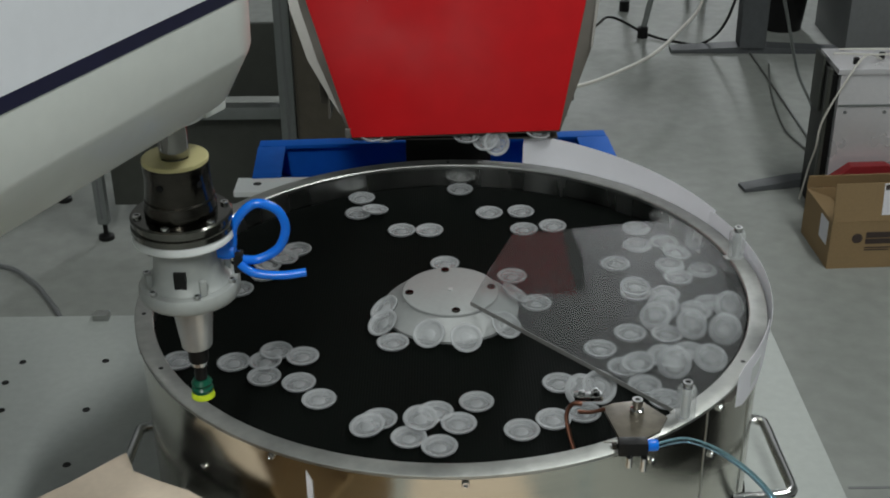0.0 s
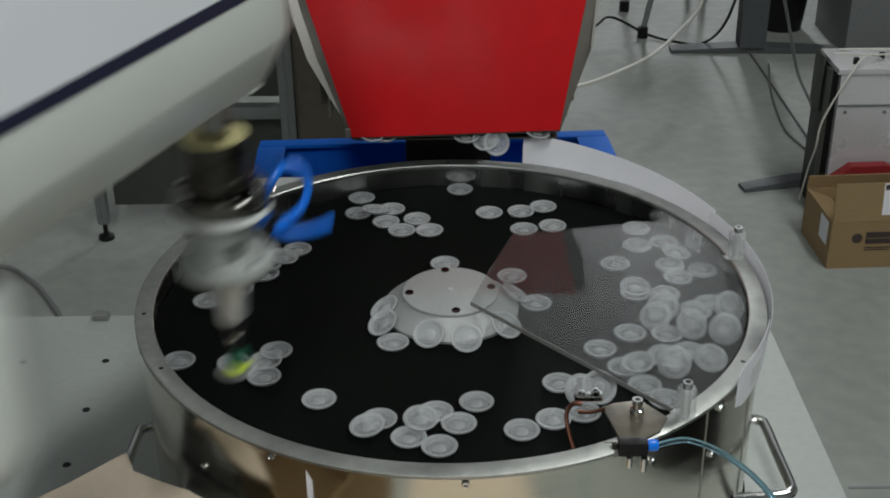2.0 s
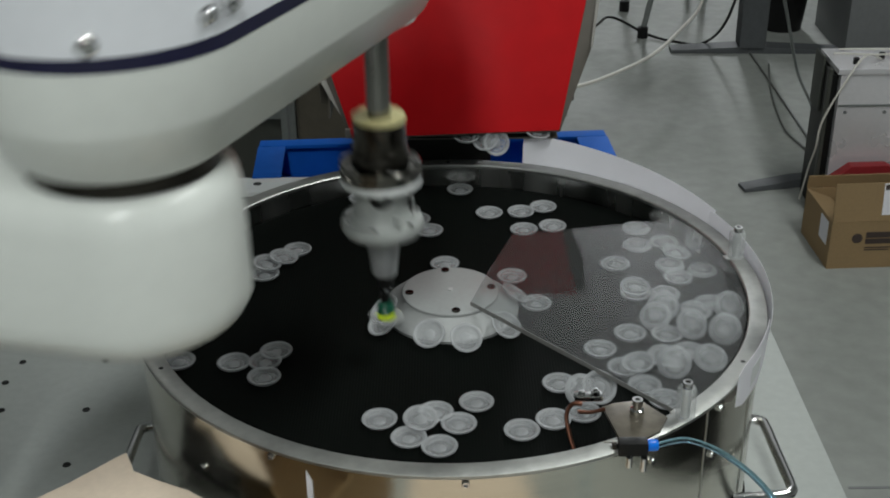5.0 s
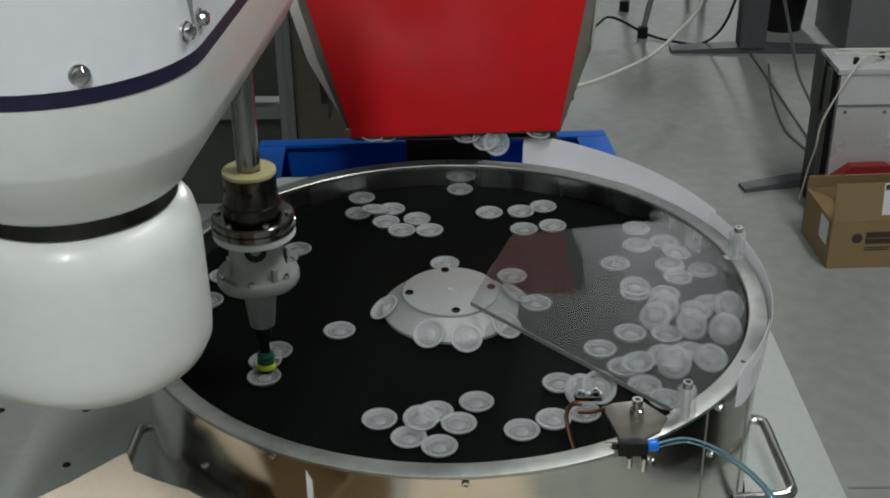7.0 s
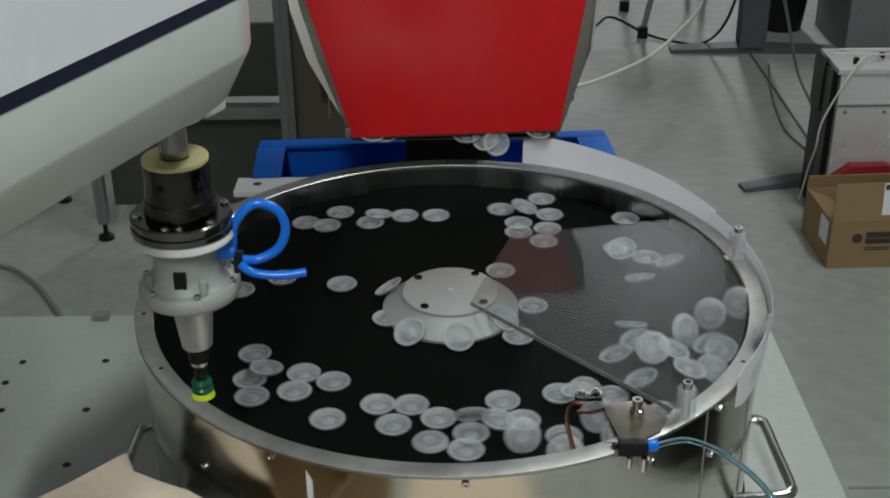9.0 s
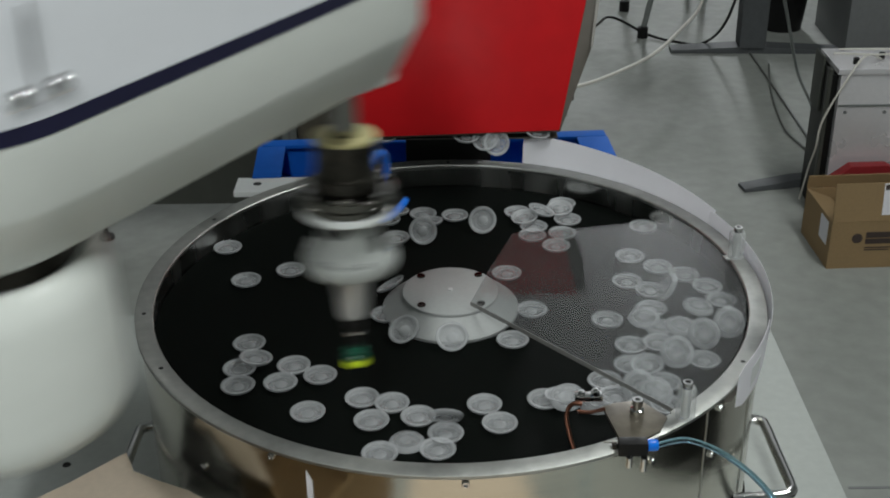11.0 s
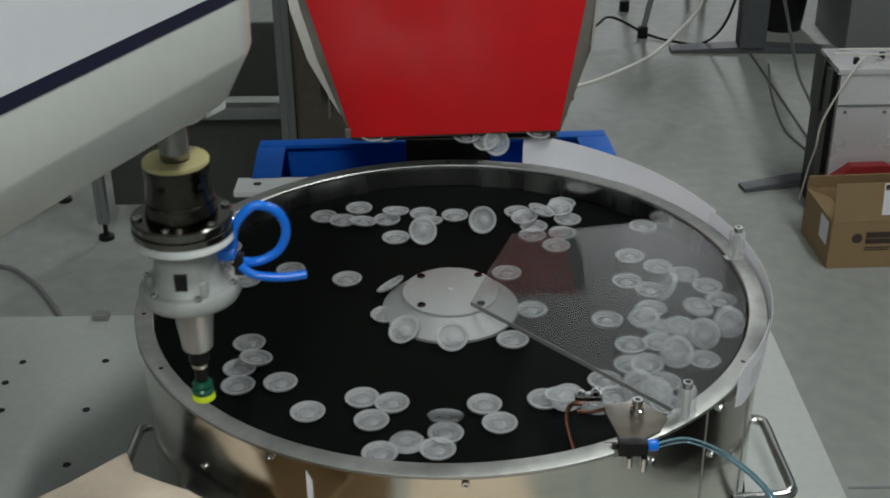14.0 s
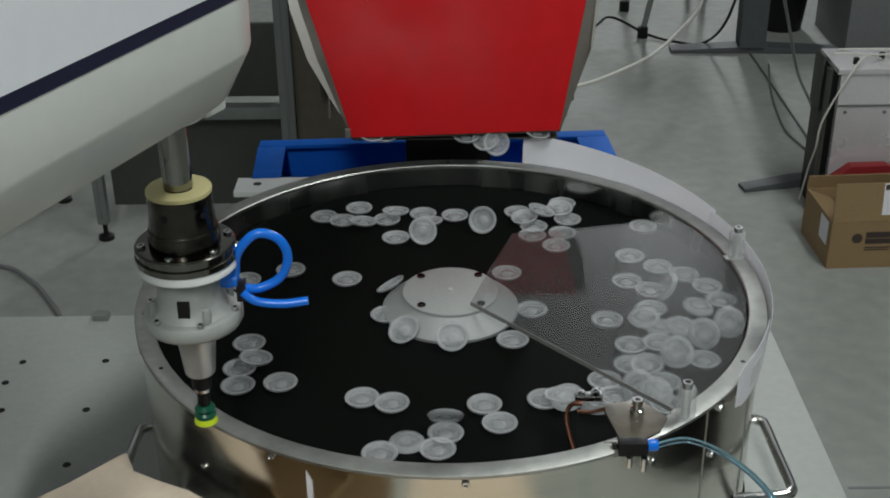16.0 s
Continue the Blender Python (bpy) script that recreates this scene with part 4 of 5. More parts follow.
# The robot's shuttle between drop point and pick points: joint angles in degrees, and rows of
# (seconds, share of the way to the pick, height of the suction lip).
DROP = (-55.64, 60.58)
CYCLES = [
    ((-20.74, 75.53), [(0.0, 0, 1.185), (0.3, 0, 1.185), (0.4, 0.18, 1.191), (0.5, 0.73, 1.179), (0.6, 0.94, 1.093), (0.7, 1, 1.068), (0.75, 1, 1.068), (0.8, 0.94, 1.096), (0.9, 0.76, 1.172), (1.0, 0.18, 1.190), (1.1, 0, 1.178), (1.2, 0, 1.157)]),
    ((-27.49, 72.09), [(1.3, 0, 1.158), (1.4, 0.13, 1.187), (1.5, 0.77, 1.167), (1.6, 0.96, 1.117), (1.7, 0.98, 1.075), (1.8, 1, 1.068), (1.9, 0.89, 1.143), (2.0, 0.28, 1.187), (2.1, 0.01, 1.178), (2.2, 0, 1.154)]),
    ((-32.95, 54.70), [(2.3, 0, 1.164), (2.4, 0.07, 1.191), (2.5, 0.55, 1.176), (2.6, 0.93, 1.141), (2.7, 0.98, 1.073), (2.8, 1, 1.068), (2.9, 0.94, 1.109), (3.0, 0.62, 1.175), (3.1, 0.09, 1.192), (3.2, 0, 1.169), (3.3, 0, 1.157)]),
    ((-30.15, 66.39), [(3.4, 0, 1.174), (3.5, 0.22, 1.188), (3.6, 0.80, 1.161), (3.7, 0.95, 1.094), (3.8, 1, 1.068), (3.9, 0.95, 1.090), (4.0, 0.81, 1.160), (4.1, 0.18, 1.190), (4.2, 0.01, 1.175), (4.3, 0, 1.156)]),
    ((-10.86, 62.07), [(4.4, 0, 1.160), (4.5, 0.10, 1.190), (4.6, 0.55, 1.180), (4.7, 0.92, 1.130), (4.8, 1, 1.070), (4.9, 1, 1.068), (5.0, 0.92, 1.120), (5.1, 0.55, 1.180), (5.2, 0.12, 1.190), (5.3, 0, 1.170), (5.4, 0, 1.156)]),
    ((-22.89, 86.66), [(5.5, 0, 1.160), (5.6, 0.15, 1.190), (5.7, 0.70, 1.170), (5.8, 0.97, 1.090), (5.9, 1, 1.068), (6.0, 0.98, 1.080), (6.1, 0.75, 1.160), (6.2, 0.20, 1.190), (6.3, 0, 1.184), (6.4, 0, 1.158)]),
    ((-24.0, 80.2), [(6.5, 0, 1.160), (6.6, 0.09, 1.190), (6.7, 0.63, 1.180), (6.8, 1, 1.094), (6.9, 1, 1.068), (7.0, 1, 1.068), (7.1, 0.93, 1.133), (7.2, 0.28, 1.183), (7.3, 0, 1.182), (7.4, 0, 1.155), (7.5, 0, 1.160), (7.6, 0, 1.185), (9.3, 0, 1.185)]),
    ((-25.00, 64.00), [(9.4, 0.05, 1.188), (9.5, 0.50, 1.180), (9.6, 0.92, 1.120), (9.7, 1, 1.070), (9.8, 1, 1.068), (9.9, 0.92, 1.120), (10.0, 0.50, 1.180), (10.1, 0.10, 1.190), (10.2, 0, 1.175), (10.3, 0, 1.156), (10.4, 0, 1.160)]),
    ((-26.54, 49.48), [(10.5, 0, 1.185), (10.75, 0, 1.188), (10.9, 0.25, 1.185), (11.0, 0.65, 1.175), (11.1, 0.95, 1.130), (11.2, 1, 1.073), (11.3, 1, 1.068), (11.4, 0.995, 1.074), (11.5, 0.86, 1.154), (11.6, 0.32, 1.184), (11.7, 0.01, 1.188), (11.8, 0, 1.155)]),
    ((-24.51, 70.19), [(11.9, 0, 1.160), (12.0, 0.02, 1.187), (12.1, 0.57, 1.181), (12.2, 0.93, 1.136), (12.3, 0.98, 1.080), (12.4, 1, 1.068), (12.5, 0.96, 1.115), (12.6, 0.54, 1.182), (12.7, 0.04, 1.189), (12.8, 0, 1.163), (12.9, 0, 1.156)]),
    ((-23.09, 75.91), [(13.0, 0, 1.182), (13.1, 0.43, 1.190), (13.2, 0.92, 1.139), (13.3, 0.97, 1.083), (13.4, 1, 1.068), (13.5, 0.96, 1.107), (13.6, 0.57, 1.180), (13.7, 0.04, 1.187), (13.8, 0, 1.158)]),
    ((-32.05, 55.08), [(13.9, 0, 1.159), (14.0, 0, 1.183), (14.1, 0.37, 1.184), (14.2, 0.83, 1.162), (14.3, 0.95, 1.104), (14.4, 1, 1.068), (14.5, 1, 1.078), (14.6, 0.85, 1.159), (14.7, 0.34, 1.185), (14.8, 0.01, 1.184), (14.9, 0, 1.158)]),
    ((-33.99, 65.79), [(15.0, 0, 1.160), (15.1, 0.09, 1.192), (15.2, 0.69, 1.167), (15.3, 0.97, 1.116), (15.4, 1, 1.068), (15.5, 1, 1.068), (15.6, 0.91, 1.117), (15.7, 0.53, 1.175), (15.8, 0.04, 1.187), (15.9, 0, 1.160), (16.0, 0, 1.154)]),
]
STATES = []
for (pick1, pick2), rows in CYCLES:
    for t, u, z in rows:
        STATES.append((t, DROP[0] + u * (pick1 - DROP[0]), DROP[1] + u * (pick2 - DROP[1]), z, 98 * u))


def reach(a, b):
    """Elbow and spindle in the robot's space."""
    ex, ey = L1 * math.cos(radians(a)), L1 * math.sin(radians(a))
    return ex, ey, ex + L2 * math.cos(radians(b)), ey + L2 * math.sin(radians(b))


def lip_at(t):
    """The suction lip's place in the world at t."""
    ts = [s[0] for s in STATES]
    a, b, z = (float(np.interp(t, ts, [s[k] for s in STATES])) for k in (1, 2, 3))
    _, _, x, y = reach(a, b)
    return x + BASE.x, y + BASE.y, z


# share of the turntable's turn, in degrees, by seconds
TURN = [(0.0, 0.0), (7.5, 0.0), (7.6, -1.8), (7.7, -5.8), (7.8, -9.4), (7.9, -11.0), (8.0, -11.2), (8.3, -11.2), (8.4, -14.5), (8.5, -20.2),
        (8.6, -25.5), (8.7, -31.0), (8.8, -36.3), (8.9, -41.2), (9.0, -45.2), (9.1, -48.2), (9.2, -49.9), (9.35, -50.8), (16.0, -50.8)]


def turned(t):
    return float(np.interp(t, [r[0] for r in TURN], [r[1] for r in TURN]))

# ---------------------------------------------------------------- silicone discs
# Rows: place (x, y), layer and lean (degrees) before the turn, then the same after it.
BACK = [
    (-0.135, 0.334, 0, 0, 0.174, 0.306, 0, 0),
    (-0.137, 0.28, 0, 0, 0.104, 0.278, 0, 0),
    (-0.112, 0.28, 1, 0, 0.137, 0.258, 2, 0),
    (-0.07, 0.221, 0, 0, 0.121, 0.2, 0, 0),
    (-0.029, 0.22, 0, 0, 0.153, 0.167, 0, 0),
    (0.018, 0.362, 0, 0, 0.286, 0.225, 0, 0),
    (0.061, 0.277, 0, 0, 0.254, 0.133, 0, 0),
    (0.109, 0.28, 0, 0, 0.288, 0.1, 0, 0),
    (0.11, 0.22, 0, 0, 0.24, 0.06, 0, 0),
    (-0.218, 0.164, 0, 0, 0.009, 0.269, 0, 0),
    (-0.234, 0.131, 1, 0, -0.039, 0.276, 0, 0),
    (-0.256, 0.092, 0, 0, -0.093, 0.258, 0, 0),
]
BACK_MORE = [
    (-0.255, 0.113, 1, 0, -0.08, 0.273, 1, 0),
]
COVER_BACK = [
    (0.153, 0.23, 0, 0, 0.268, 0.035, 0, 0),
    (0.276, 0.225, 0, 0, 0.351, -0.068, 0, -50),
    (0.27, 0.171, 0, 0, 0.315, -0.092, 0, -44),
    (0.309, 0.174, 0, 0, 0.307, -0.138, 0, 0),
    (0.356, 0.16, 0, 55, 0.258, -0.098, 0, 0),
    (0.307, 0.11, 0, 0, 0.274, -0.136, 0, -50),
    (0.318, 0.13, 1, 0, 0.235, -0.156, 1, 0),
    (0.349, 0.094, 0, 0, 0.236, -0.216, 1, -24),
    (0.311, 0.069, 0, 0, 0.251, -0.186, 0, 0),
    (0.231, 0.11, 0, 0, 0.223, -0.103, 0, 0),
    (0.247, 0.034, 1, 0, 0.216, -0.148, 0, 0),
    (0.247, 0.027, 0, 0, 0.181, -0.181, 0, 0),
]
COVER_BACK_MORE = [
    (0.287, 0.03, 0, 0, 0.217, -0.208, 0, -45),
    (0.341, -0.001, 0, 0, 0.247, -0.232, 0, 0),
]
SIDE = [
    (-0.312, 0.088, 0, 0, -0.137, 0.298, 0, 0),
    (-0.322, 0.020, 0, 0, -0.188, 0.27, 0, 0),
    (-0.286, 0.05, 0, 0, -0.159, 0.256, 0, 0),
    (-0.334, -0.127, 0, 0, -0.319, 0.173, 0, 0),
    (-0.217, -0.107, 0, 0, -0.221, 0.103, 0, 0),
    (-0.225, -0.164, 0, 0, -0.279, 0.075, 0, 0),
]
HUB = [
    (-0.007, 0.116, 0, 0, 0.078, 0.087, 0, 0),
    (-0.084, -0.022, 1, 38, -0.078, 0.038, 1, 38),
    (-0.027, -0.086, 1, 38, -0.084, -0.021, 0, 0),
    (0.018, -0.097, 1, 38, -0.058, -0.076, 1, 38),
    (0.068, -0.068, 1, 38, 0.001, -0.094, 1, 38),
    (0.085, 0.078, 0, 0, 0.106, -0.013, 0, 0),
    (0.113, 0.004, 0, 0, 0.077, -0.087, 0, 0),
    (0.083, 0.011, 1, 38, 0.201, -0.041, 0, 0),
]
FRONT = [
    (-0.083, -0.254, 0, 0, -0.253, -0.088, 0, 0),
    (-0.036, -0.261, 1, 0, -0.239, -0.132, 1, 0),
    (0.007, -0.264, 0, 0, -0.204, -0.177, 0, 0),
    (-0.049, -0.289, 0, 0, -0.257, -0.145, 0, 0),
    (-0.015, -0.306, 0, 0, -0.254, -0.182, 0, 0),
    (0.114, -0.258, 0, 0, -0.105, -0.211, 0, 0),
    (0.127, -0.185, 0, 0, -0.07, -0.222, 0, 0),
    (0.150, -0.214, 0, -42, -0.051, -0.294, 0, 0),
]
COVER_FRONT = [
    (0.275, -0.026, 2, -36, 0.166, -0.225, 0, 0),
    (0.262, -0.046, 1, -30, 0.132, -0.228, 2, 0),
    (0.272, -0.078, 0, 0, 0.127, -0.219, 1, 0),
    (0.316, -0.03, 1, 0, 0.19, -0.214, 0, 0),
    (0.303, -0.072, 1, -44, 0.248, -0.043, 1, 0),
    (0.343, -0.084, 0, -50, 0.268, -0.057, 0, 0),
    (0.359, -0.028, 0, -50, 0.292, -0.065, 1, 0),
    (0.226, -0.074, 0, 0, 0.107, -0.218, 0, 0),
    (0.184, -0.111, 0, 0, 0.037, -0.227, 0, 0),
    (0.208, -0.152, 0, 0, -0.008, -0.274, 0, 55),
    (0.225, -0.152, 1, 0, -0.08, -0.317, 0, 0),
    (0.227, -0.191, 0, 0, -0.008, -0.282, 0, 0),
]
COVER_FRONT_MORE = [
    (0.258, -0.137, 1, 0, 0.053, -0.264, 0, 0),
    (0.267, -0.158, 0, -48, 0.288, 0.02, 0, 55),
    (0.314, -0.141, 0, -26, 0.322, -0.016, 1, 0),
    (0.293, -0.118, 0, 0, 0.262, -0.014, 0, 0),
    (0.247, -0.221, 0, 0, -0.017, -0.311, 0, 0),
]
# discs with more to them: row, second of dropping in, second of being picked, rolls on the way
EVENTS = [
    ((-0.085, -0.059, 0, 55, -0.141, 0.075, 0, 0), 0, 0, True),
    ((-0.019, -0.241, 0, 0, -0.192, -0.14, 0, 0), 0, 13.4, False),
    ((0.028, -0.222, 0, 0, -0.158, -0.162, 0, 0), 0, 12.4, False),
    ((0.077, -0.278, 0, 0, -0.166, -0.238, 0, 0), 0, 15.4, False),
    ((0.170, -0.210, 0, -46, -0.039, -0.249, 0, 0), 0, 11.35, False),
    ((0.149, -0.245, 0, 0, -0.092, -0.256, 0, 0), 0, 14.4, False),
    ((-0.087, 0.293, 0, 0, 0.177, 0.251, 0, 0), 0.55, 0, False),
    ((-0.048, 0.258, 0, 0, 0.165, 0.206, 0, 0), 0.75, 0, False),
    ((-0.094, 0.25, 0, 0, 0.125, 0.229, 0, 0), 0.65, 0, False),
    ((0.144, 0.296, 0, 0, 0.321, 0.077, 0, 0), 1.25, 0, False),
]
# discs that fall from the hopper later: place, layer, lean, second, second of being picked
LATE = [
    (-0.128, 0.240, 1, 0, 9.84, 0),
    (-0.078, 0.198, 0, 0, 9.96, 0),
    (-0.029, 0.237, 1, 0, 10.08, 0),
    (-0.039, 0.193, 0, 55, 10.20, 0),
    (0.050, 0.226, 0, 55, 10.32, 0),
    (0.113, 0.249, 1, 0, 10.44, 0),
    (0.167, 0.277, 1, 0, 10.56, 0),
    (0.346, 0.044, 0, 0, 10.68, 0),
    (0.357, 0.006, 0, 0, 10.80, 0),
]
# discs picked before the turn: place, layer, second
FIRST = [
    (-0.183, -0.120, 0, 0.72),
    (-0.182, -0.178, 0, 1.82),
    (-0.095, -0.274, 1, 2.82),
    (-0.155, -0.213, 0, 3.82),
    (-0.073, -0.090, 0, 4.9),
    (-0.266, -0.132, 0, 5.95),
    (-0.228, -0.130, 0, 7.02),
]
RESTING = BACK + BACK_MORE + COVER_BACK + COVER_BACK_MORE + SIDE + HUB + FRONT + COVER_FRONT + COVER_FRONT_MORE


def disc_mesh():
    """A soft round cap: raised outer ring, groove, shallow dome in the middle."""
    prof = [(0, 0.0005), (0.0110, 0.0002), (0.0150, 0.0007), (0.0185, 0.0023), (0.0202, 0.0043), (0.0206, 0.0054), (0.0202, 0.0061), (0.0190, 0.0063), (0.0174, 0.0060),
            (0.0160, 0.0050), (0.0147, 0.0029), (0.0125, 0.0018), (0.0095, 0.0016), (0.0076, 0.0021), (0.0058, 0.0034), (0.0038, 0.0040), (0, 0.0041)]
    ob = part("rubber_disc", lathe(prof, 28), SILICONE)
    ob.data.materials.append(SILICONE_WEB)
    for f in ob.data.polygons:
        r = math.hypot(f.center.x, f.center.y)
        f.material_index = 1 if 0.0070 < r < 0.0156 else 0
    return ob


DISC = disc_mesh()
PILE = [DISC]
LAYER = 0.0048


def disc():
    """One more disc on the shared mesh."""
    if PILE:
        ob = PILE.pop()
    else:
        ob = new("rubber_disc", DISC.data)
    return tagged(ob, "round milky white silicone disc with raised rim", "rubber disc", "discs in the feeder bowl")


TURNED_OVER = Matrix.Translation((0, 0, 0.0063)) @ pose(0, 0, 0, 180, 0, 0)


def lying(x, y, layer, lean, spin=0.0, over=False):
    """The pose of a disc that lies on the rotating disc, on others, or leans against something; over: bottom up."""
    if over:
        return lying(x, y, layer, lean, spin) @ TURNED_OVER
    head = math.degrees(math.atan2(y, x))
    z = BELT + 0.0002 + LAYER * layer
    near_hub = math.hypot(x, y) < 0.12
    if lean and near_hub:
        z = BELT + 0.012
        return Matrix.Translation((x, y, z)) @ pose(0, 0, 0, 0, 0, head) @ pose(0, 0, 0, 0, 32, 0) @ pose(0, 0, 0, 0, 0, spin)
    if lean < 0:  # propped up in the heap, open side to the front
        z += 0.0190 * math.sin(radians(-lean)) - 0.6 * LAYER * layer
        return Matrix.Translation((x, y, z)) @ pose(0, 0, 0, -lean, 0, 0) @ pose(0, 0, 0, 0, 12 * math.sin(90 * x), spin)
    if lean:
        z += 0.0203 * math.sin(radians(lean))
        return Matrix.Translation((x, y, z)) @ pose(0, 0, 0, 0, 0, head) @ pose(0, 0, 0, 0, -lean, 0) @ pose(0, 0, 0, 0, 0, spin)
    slope = 9.0 * layer
    z += 0.0015 * layer
    return Matrix.Translation((x, y, z)) @ pose(0, 0, 0, 0, 0, head + 137 * layer + 900 * x) @ pose(0, 0, 0, slope, 0, 0) @ pose(0, 0, 0, 0, 0, spin)


def polar(x, y):
    return math.hypot(x, y), math.degrees(math.atan2(y, x))


TURN_TIMES = [7.5, 7.6, 7.7, 7.8, 7.9, 8.0, 8.1, 8.2, 8.3, 8.4, 8.5, 8.6, 8.7, 8.8, 8.9, 9.0, 9.1, 9.2, 9.35]


def carried_rows(pick):
    """Rows of a disc from the pick, on the suction lip, to its fall into the box."""
    rows = []
    t = math.ceil(pick * 10 + 1e-6) / 10
    while True:
        x, y, z = lip_at(t)
        rows.append((t, pose(x, y, z - 0.0045)))
        if t > 15.75 and z < 1.19:
            rows += [(15.9, pose(x, y, z - 0.10, 15, 4, 0)), (16.0, pose(x, y - 0.02, TABLE + 0.02, 8, 5, 0))]
            return rows, t
        if z < 1.166 and math.hypot(x + 0.25, y + 0.378) < 0.02:
            break
        t = round(t + 0.1, 2)
        if t > 16.0:
            return rows, t
    x, y, z = lip_at(t)
    rng = random.Random(int(pick * 100))
    end = pose(x + rng.uniform(-0.03, 0.03), y - 0.03 + rng.uniform(-0.03, 0.02), TABLE + 0.007, 8, 5, 0)
    if t < 15.9:
        if 7.3 < t < 7.45:  # this one glances off the rim
            rows.append((7.5, pose(-0.222, -0.389, 1.147, 28, 48, 0)))
            rows.append((7.6, pose(-0.185, -0.425, 1.06, 50, 80, 0)))
            rows += [(7.75, end), (16.0, end)]
            return rows, t
        rows.append((round(t + 0.05, 2), pose(x, y - 0.002, z - 0.022)))
        rows.append((round(t + 0.10, 2), pose(x + 0.004, y - 0.006, z - 0.105, 25, 6, 0)))
        rows.append((round(t + 0.15, 2), pose(x + 0.006, y - 0.012, z - 0.215, 35, 8, 0)))
        if t + 0.3 < 16:
            rows.append((round(t + 0.21, 2), end))
            rows.append((16.0, end))
        else:
            rows.append((16.0, end))
    return rows, t


def riding_rows(before, after, start, over=False):
    """Rows of a disc that rides on the turning disc from one place to the other."""
    (x0, y0, l0, n0), (x1, y1, l1, n1) = before, after
    r0, a0 = polar(x0, y0)
    r1, a1 = polar(x1, y1)
    drift = (a1 - a0 + 50.8 + 180) % 360 - 180
    far = abs(drift) * math.pi / 180 * r1 + abs(r1 - r0) > 0.075
    rows = list(start)
    for t in TURN_TIMES:
        share = turned(t) / -50.8
        s = 0.0 if far else share
        r = r0 + (r1 - r0) * s
        a = radians(a0 + turned(t) + drift * s)
        flat = (l0, n0) if (s < 0.5) else (l1, n1)
        m = lying(r * math.cos(a), r * math.sin(a), *flat, turned(t), over)
        bearing = (math.degrees(a) + 180) % 360 - 180
        if 8.05 < t < 9.15 and r > 0.2 and -48 < bearing < 22:
            k = round(t * 10) + round(1000 * x0)
            m = Matrix.Translation((0.011 * math.sin(3.3 * k), 0.011 * math.cos(2.7 * k), 0.010 + 0.012 * (k % 3))) @ m @ pose(0, 0, 0, 22 * math.sin(2.1 * k), 18 * math.cos(1.7 * k), 0)
        rows.append((t, m))
    if far:
        for t, s in ((9.7, 0.0), (9.8, 0.25), (9.9, 0.5), (10.0, 0.75), (10.1, 1.0)):
            r = r0 + (r1 - r0) * s
            a = radians(a0 - 50.8 + drift * s)
            m = lying(r * math.cos(a), r * math.sin(a), *((l0, n0) if s < 0.5 else (l1, n1)), -50.8, over)
            rows.append((t, Matrix.Translation((0, 0, 0.03 * math.sin(math.pi * s))) @ m))
    return rows


def dropped_rows(x, y, layer, lean, t, k):
    """Rows of a disc that waits in the hopper and then falls into the bowl."""
    wait = pose(max(-0.11, min(0.13, x)), 0.425, 1.1465 + 0.0048 * (k % 6))
    edge = pose(max(-0.12, min(0.15, x)), 0.350, 1.142, 30, 0, 0)
    land = lying(x, y, layer, lean)
    return [(0.0, wait), (round(t - 0.1, 2), wait), (t, edge), (round(t + 0.14, 2), Matrix.Translation((0, 0, 0.012)) @ land), (round(t + 0.2, 2), land)]


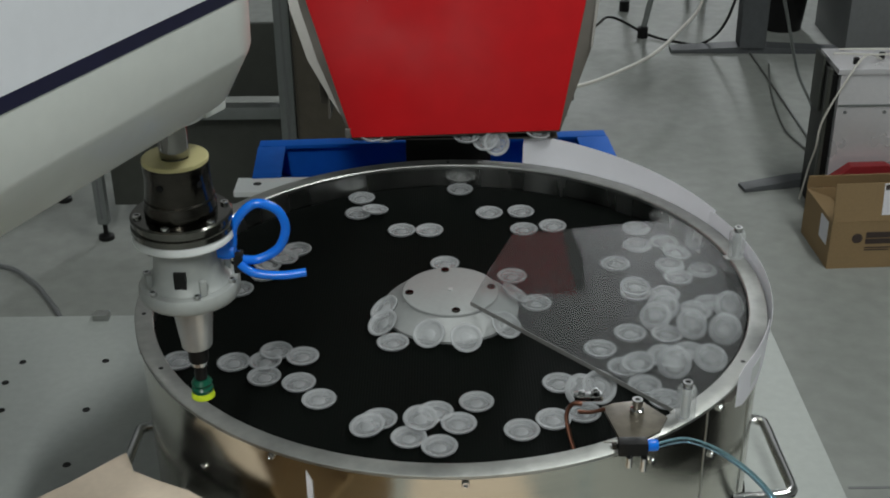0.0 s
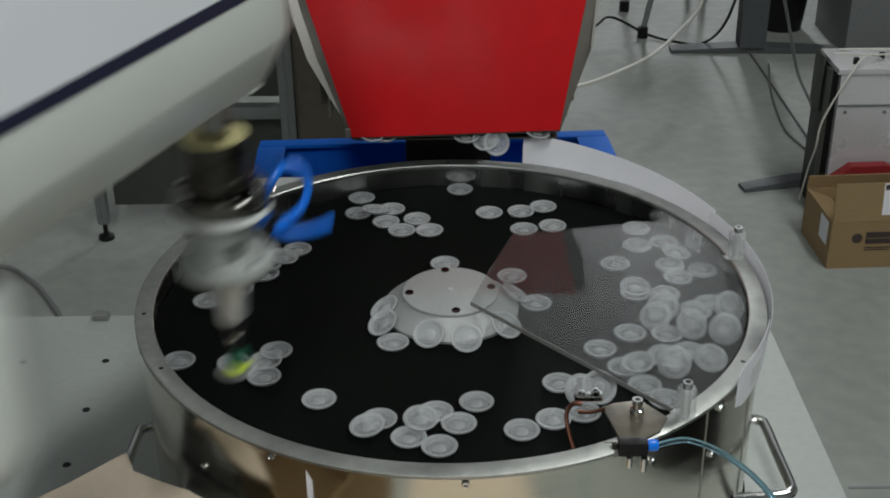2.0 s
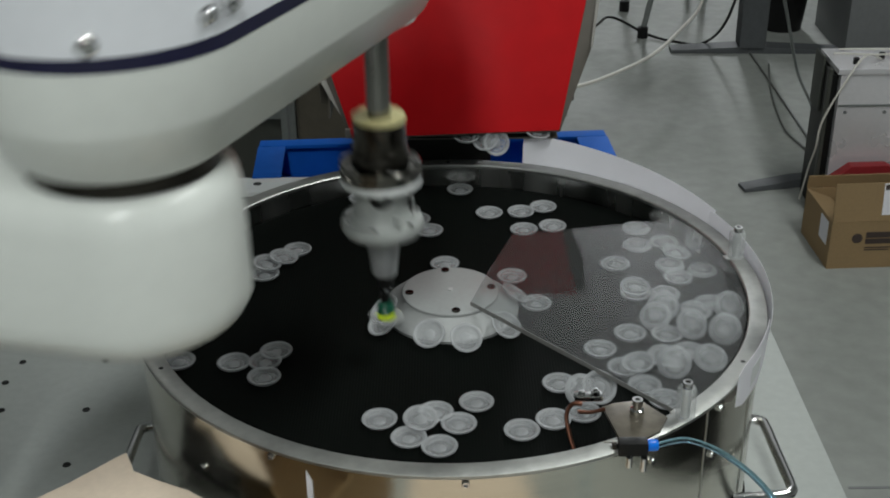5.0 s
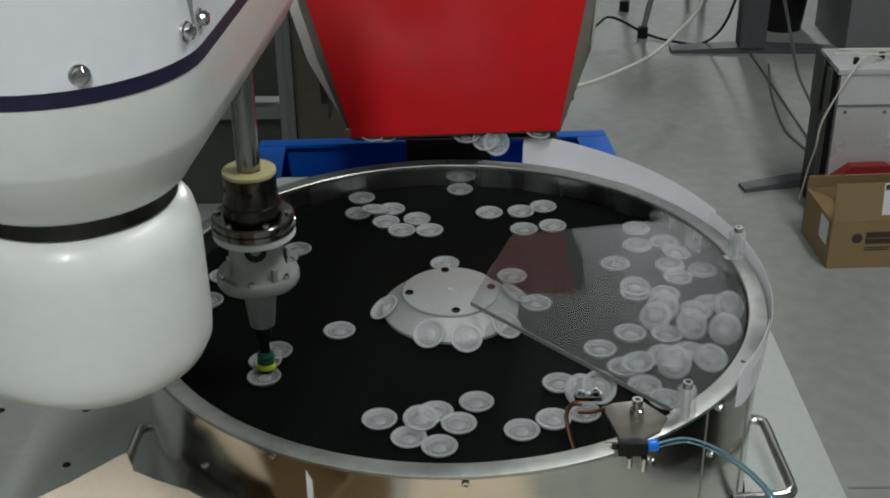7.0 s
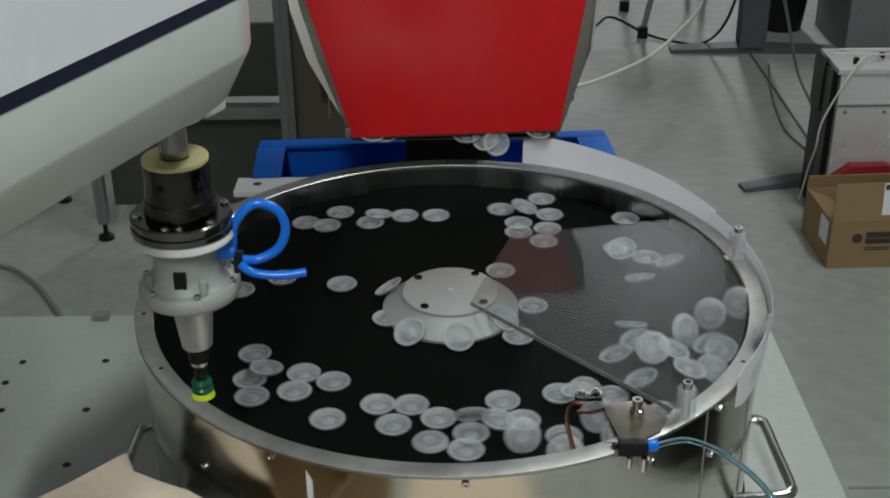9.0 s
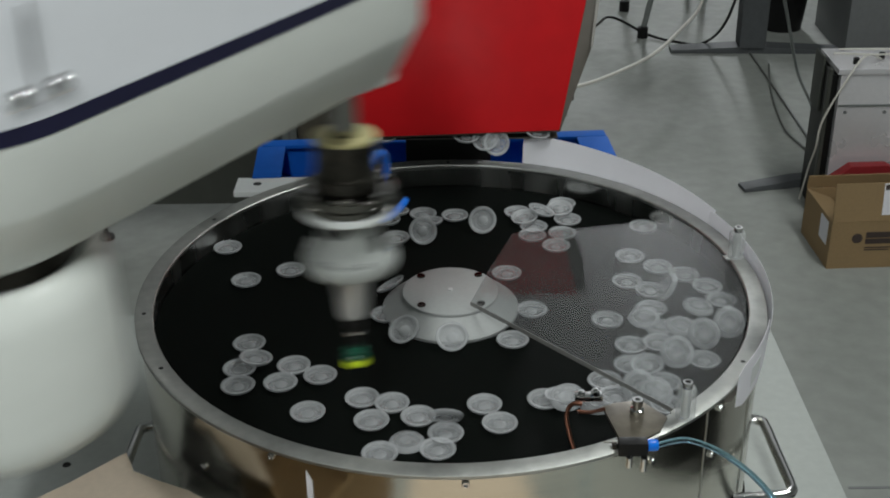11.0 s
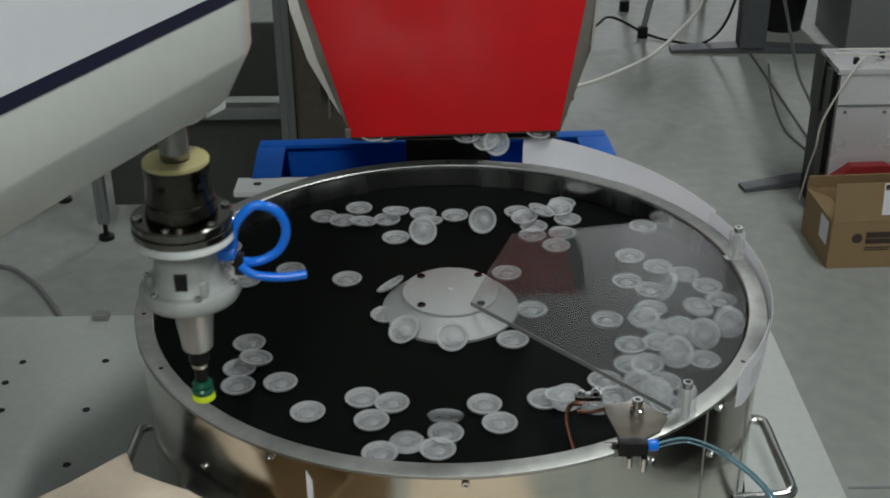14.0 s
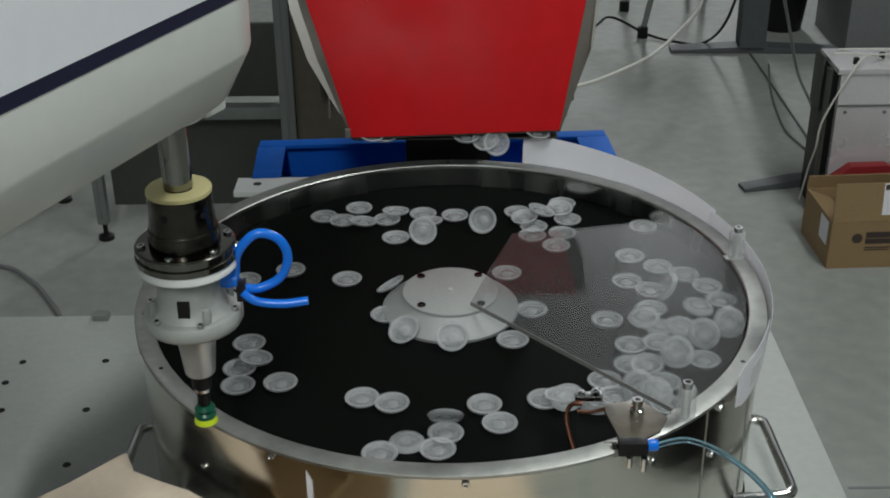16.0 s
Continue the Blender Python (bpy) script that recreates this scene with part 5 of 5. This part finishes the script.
def moving_discs():
    for row in RESTING:
        over = row[3] < 0 or row[7] < 0
        rows = [(0.0, lying(*row[:4], 0.0, over))] + riding_rows(row[:4], row[4:], [], over)
        rows.append((16.0, lying(*row[4:], -50.8, over)))
        walk(disc(), rows)
    for k, (row, drop, pick, roll) in enumerate(EVENTS):
        if drop:
            start = dropped_rows(*row[:4], drop, k)
        elif roll:
            start = [(0.0, lying(*row[:4])), (5.9, lying(*row[:4])), (6.1, lying(-0.118, -0.072, 3, 70)), (6.3, pose(-0.139, -0.058, BELT + 0.014, -50, 8, 0)), (6.5, pose(-0.142, -0.060, BELT + 0.011, -28, 4, 0)), (6.6, lying(-0.142, -0.060, 0, 0))]
        else:
            start = [(0.0, lying(*row[:4]))]
        before = (-0.142, -0.060, 0, 0) if roll else row[:4]
        rows = riding_rows(before, row[4:], start)
        if pick:
            rows.append((pick, lying(*row[4:], -50.8)))
            more, t = carried_rows(pick)
            rows += [r for r in more if r[0] > pick]
        else:
            rows.append((16.0, lying(*row[4:], -50.8)))
        walk(disc(), rows)
    for k, (x, y, layer, lean, t, pick) in enumerate(LATE):
        rows = dropped_rows(x, y, layer, lean, t, k)
        if pick:
            rows.append((pick, lying(x, y, layer, lean)))
            rows += [r for r in carried_rows(pick)[0] if r[0] > pick]
        else:
            rows.append((16.0, lying(x, y, layer, lean)))
        walk(disc(), rows)
    for x, y, layer, pick in FIRST:
        rest = lying(x, y, layer, 0)
        rows = [(0.0, rest), (pick, rest)] + [r for r in carried_rows(pick)[0] if r[0] > pick]
        walk(disc(), rows)


# discs caught on the hopper's lip
for x, y, z, rx, ry in ((-0.118, 0.372, 1.1530, 12, 6), (-0.098, 0.375, 1.1465, 0, 0), (0.028, 0.371, 1.1480, 8, 3), (0.058, 0.3665, 1.1460, 38, -6), (0.074, 0.362, 1.1440, 62, 14), (0.138, 0.372, 1.1545, 12, 10)):
    d = disc()
    d.matrix_world = pose(x, y, z, rx, ry, 0)
    tagged(d, "milky white silicone disc caught on the hopper lip", "rubber disc", "discs on the hopper lip")


def motions():
    walk(TURNTABLE, [(t, pose(0, 0, BELT, 0, 0, a)) for t, a in TURN])
    inner, outer, tool = [], [], []
    for t, a, b, z, yaw in STATES:
        ex, ey, sx, sy = reach(a, b)
        inner.append((t, pose(0, 0, 0, 0, 0, a)))
        outer.append((t, pose(ex, ey, 0, 0, 0, b)))
        tool.append((t, pose(sx, sy, z - TABLE, 0, 0, yaw)))
    walk(INNER, inner)
    walk(OUTER, outer)
    walk(TOOL, tool)
    moving_discs()


motions()
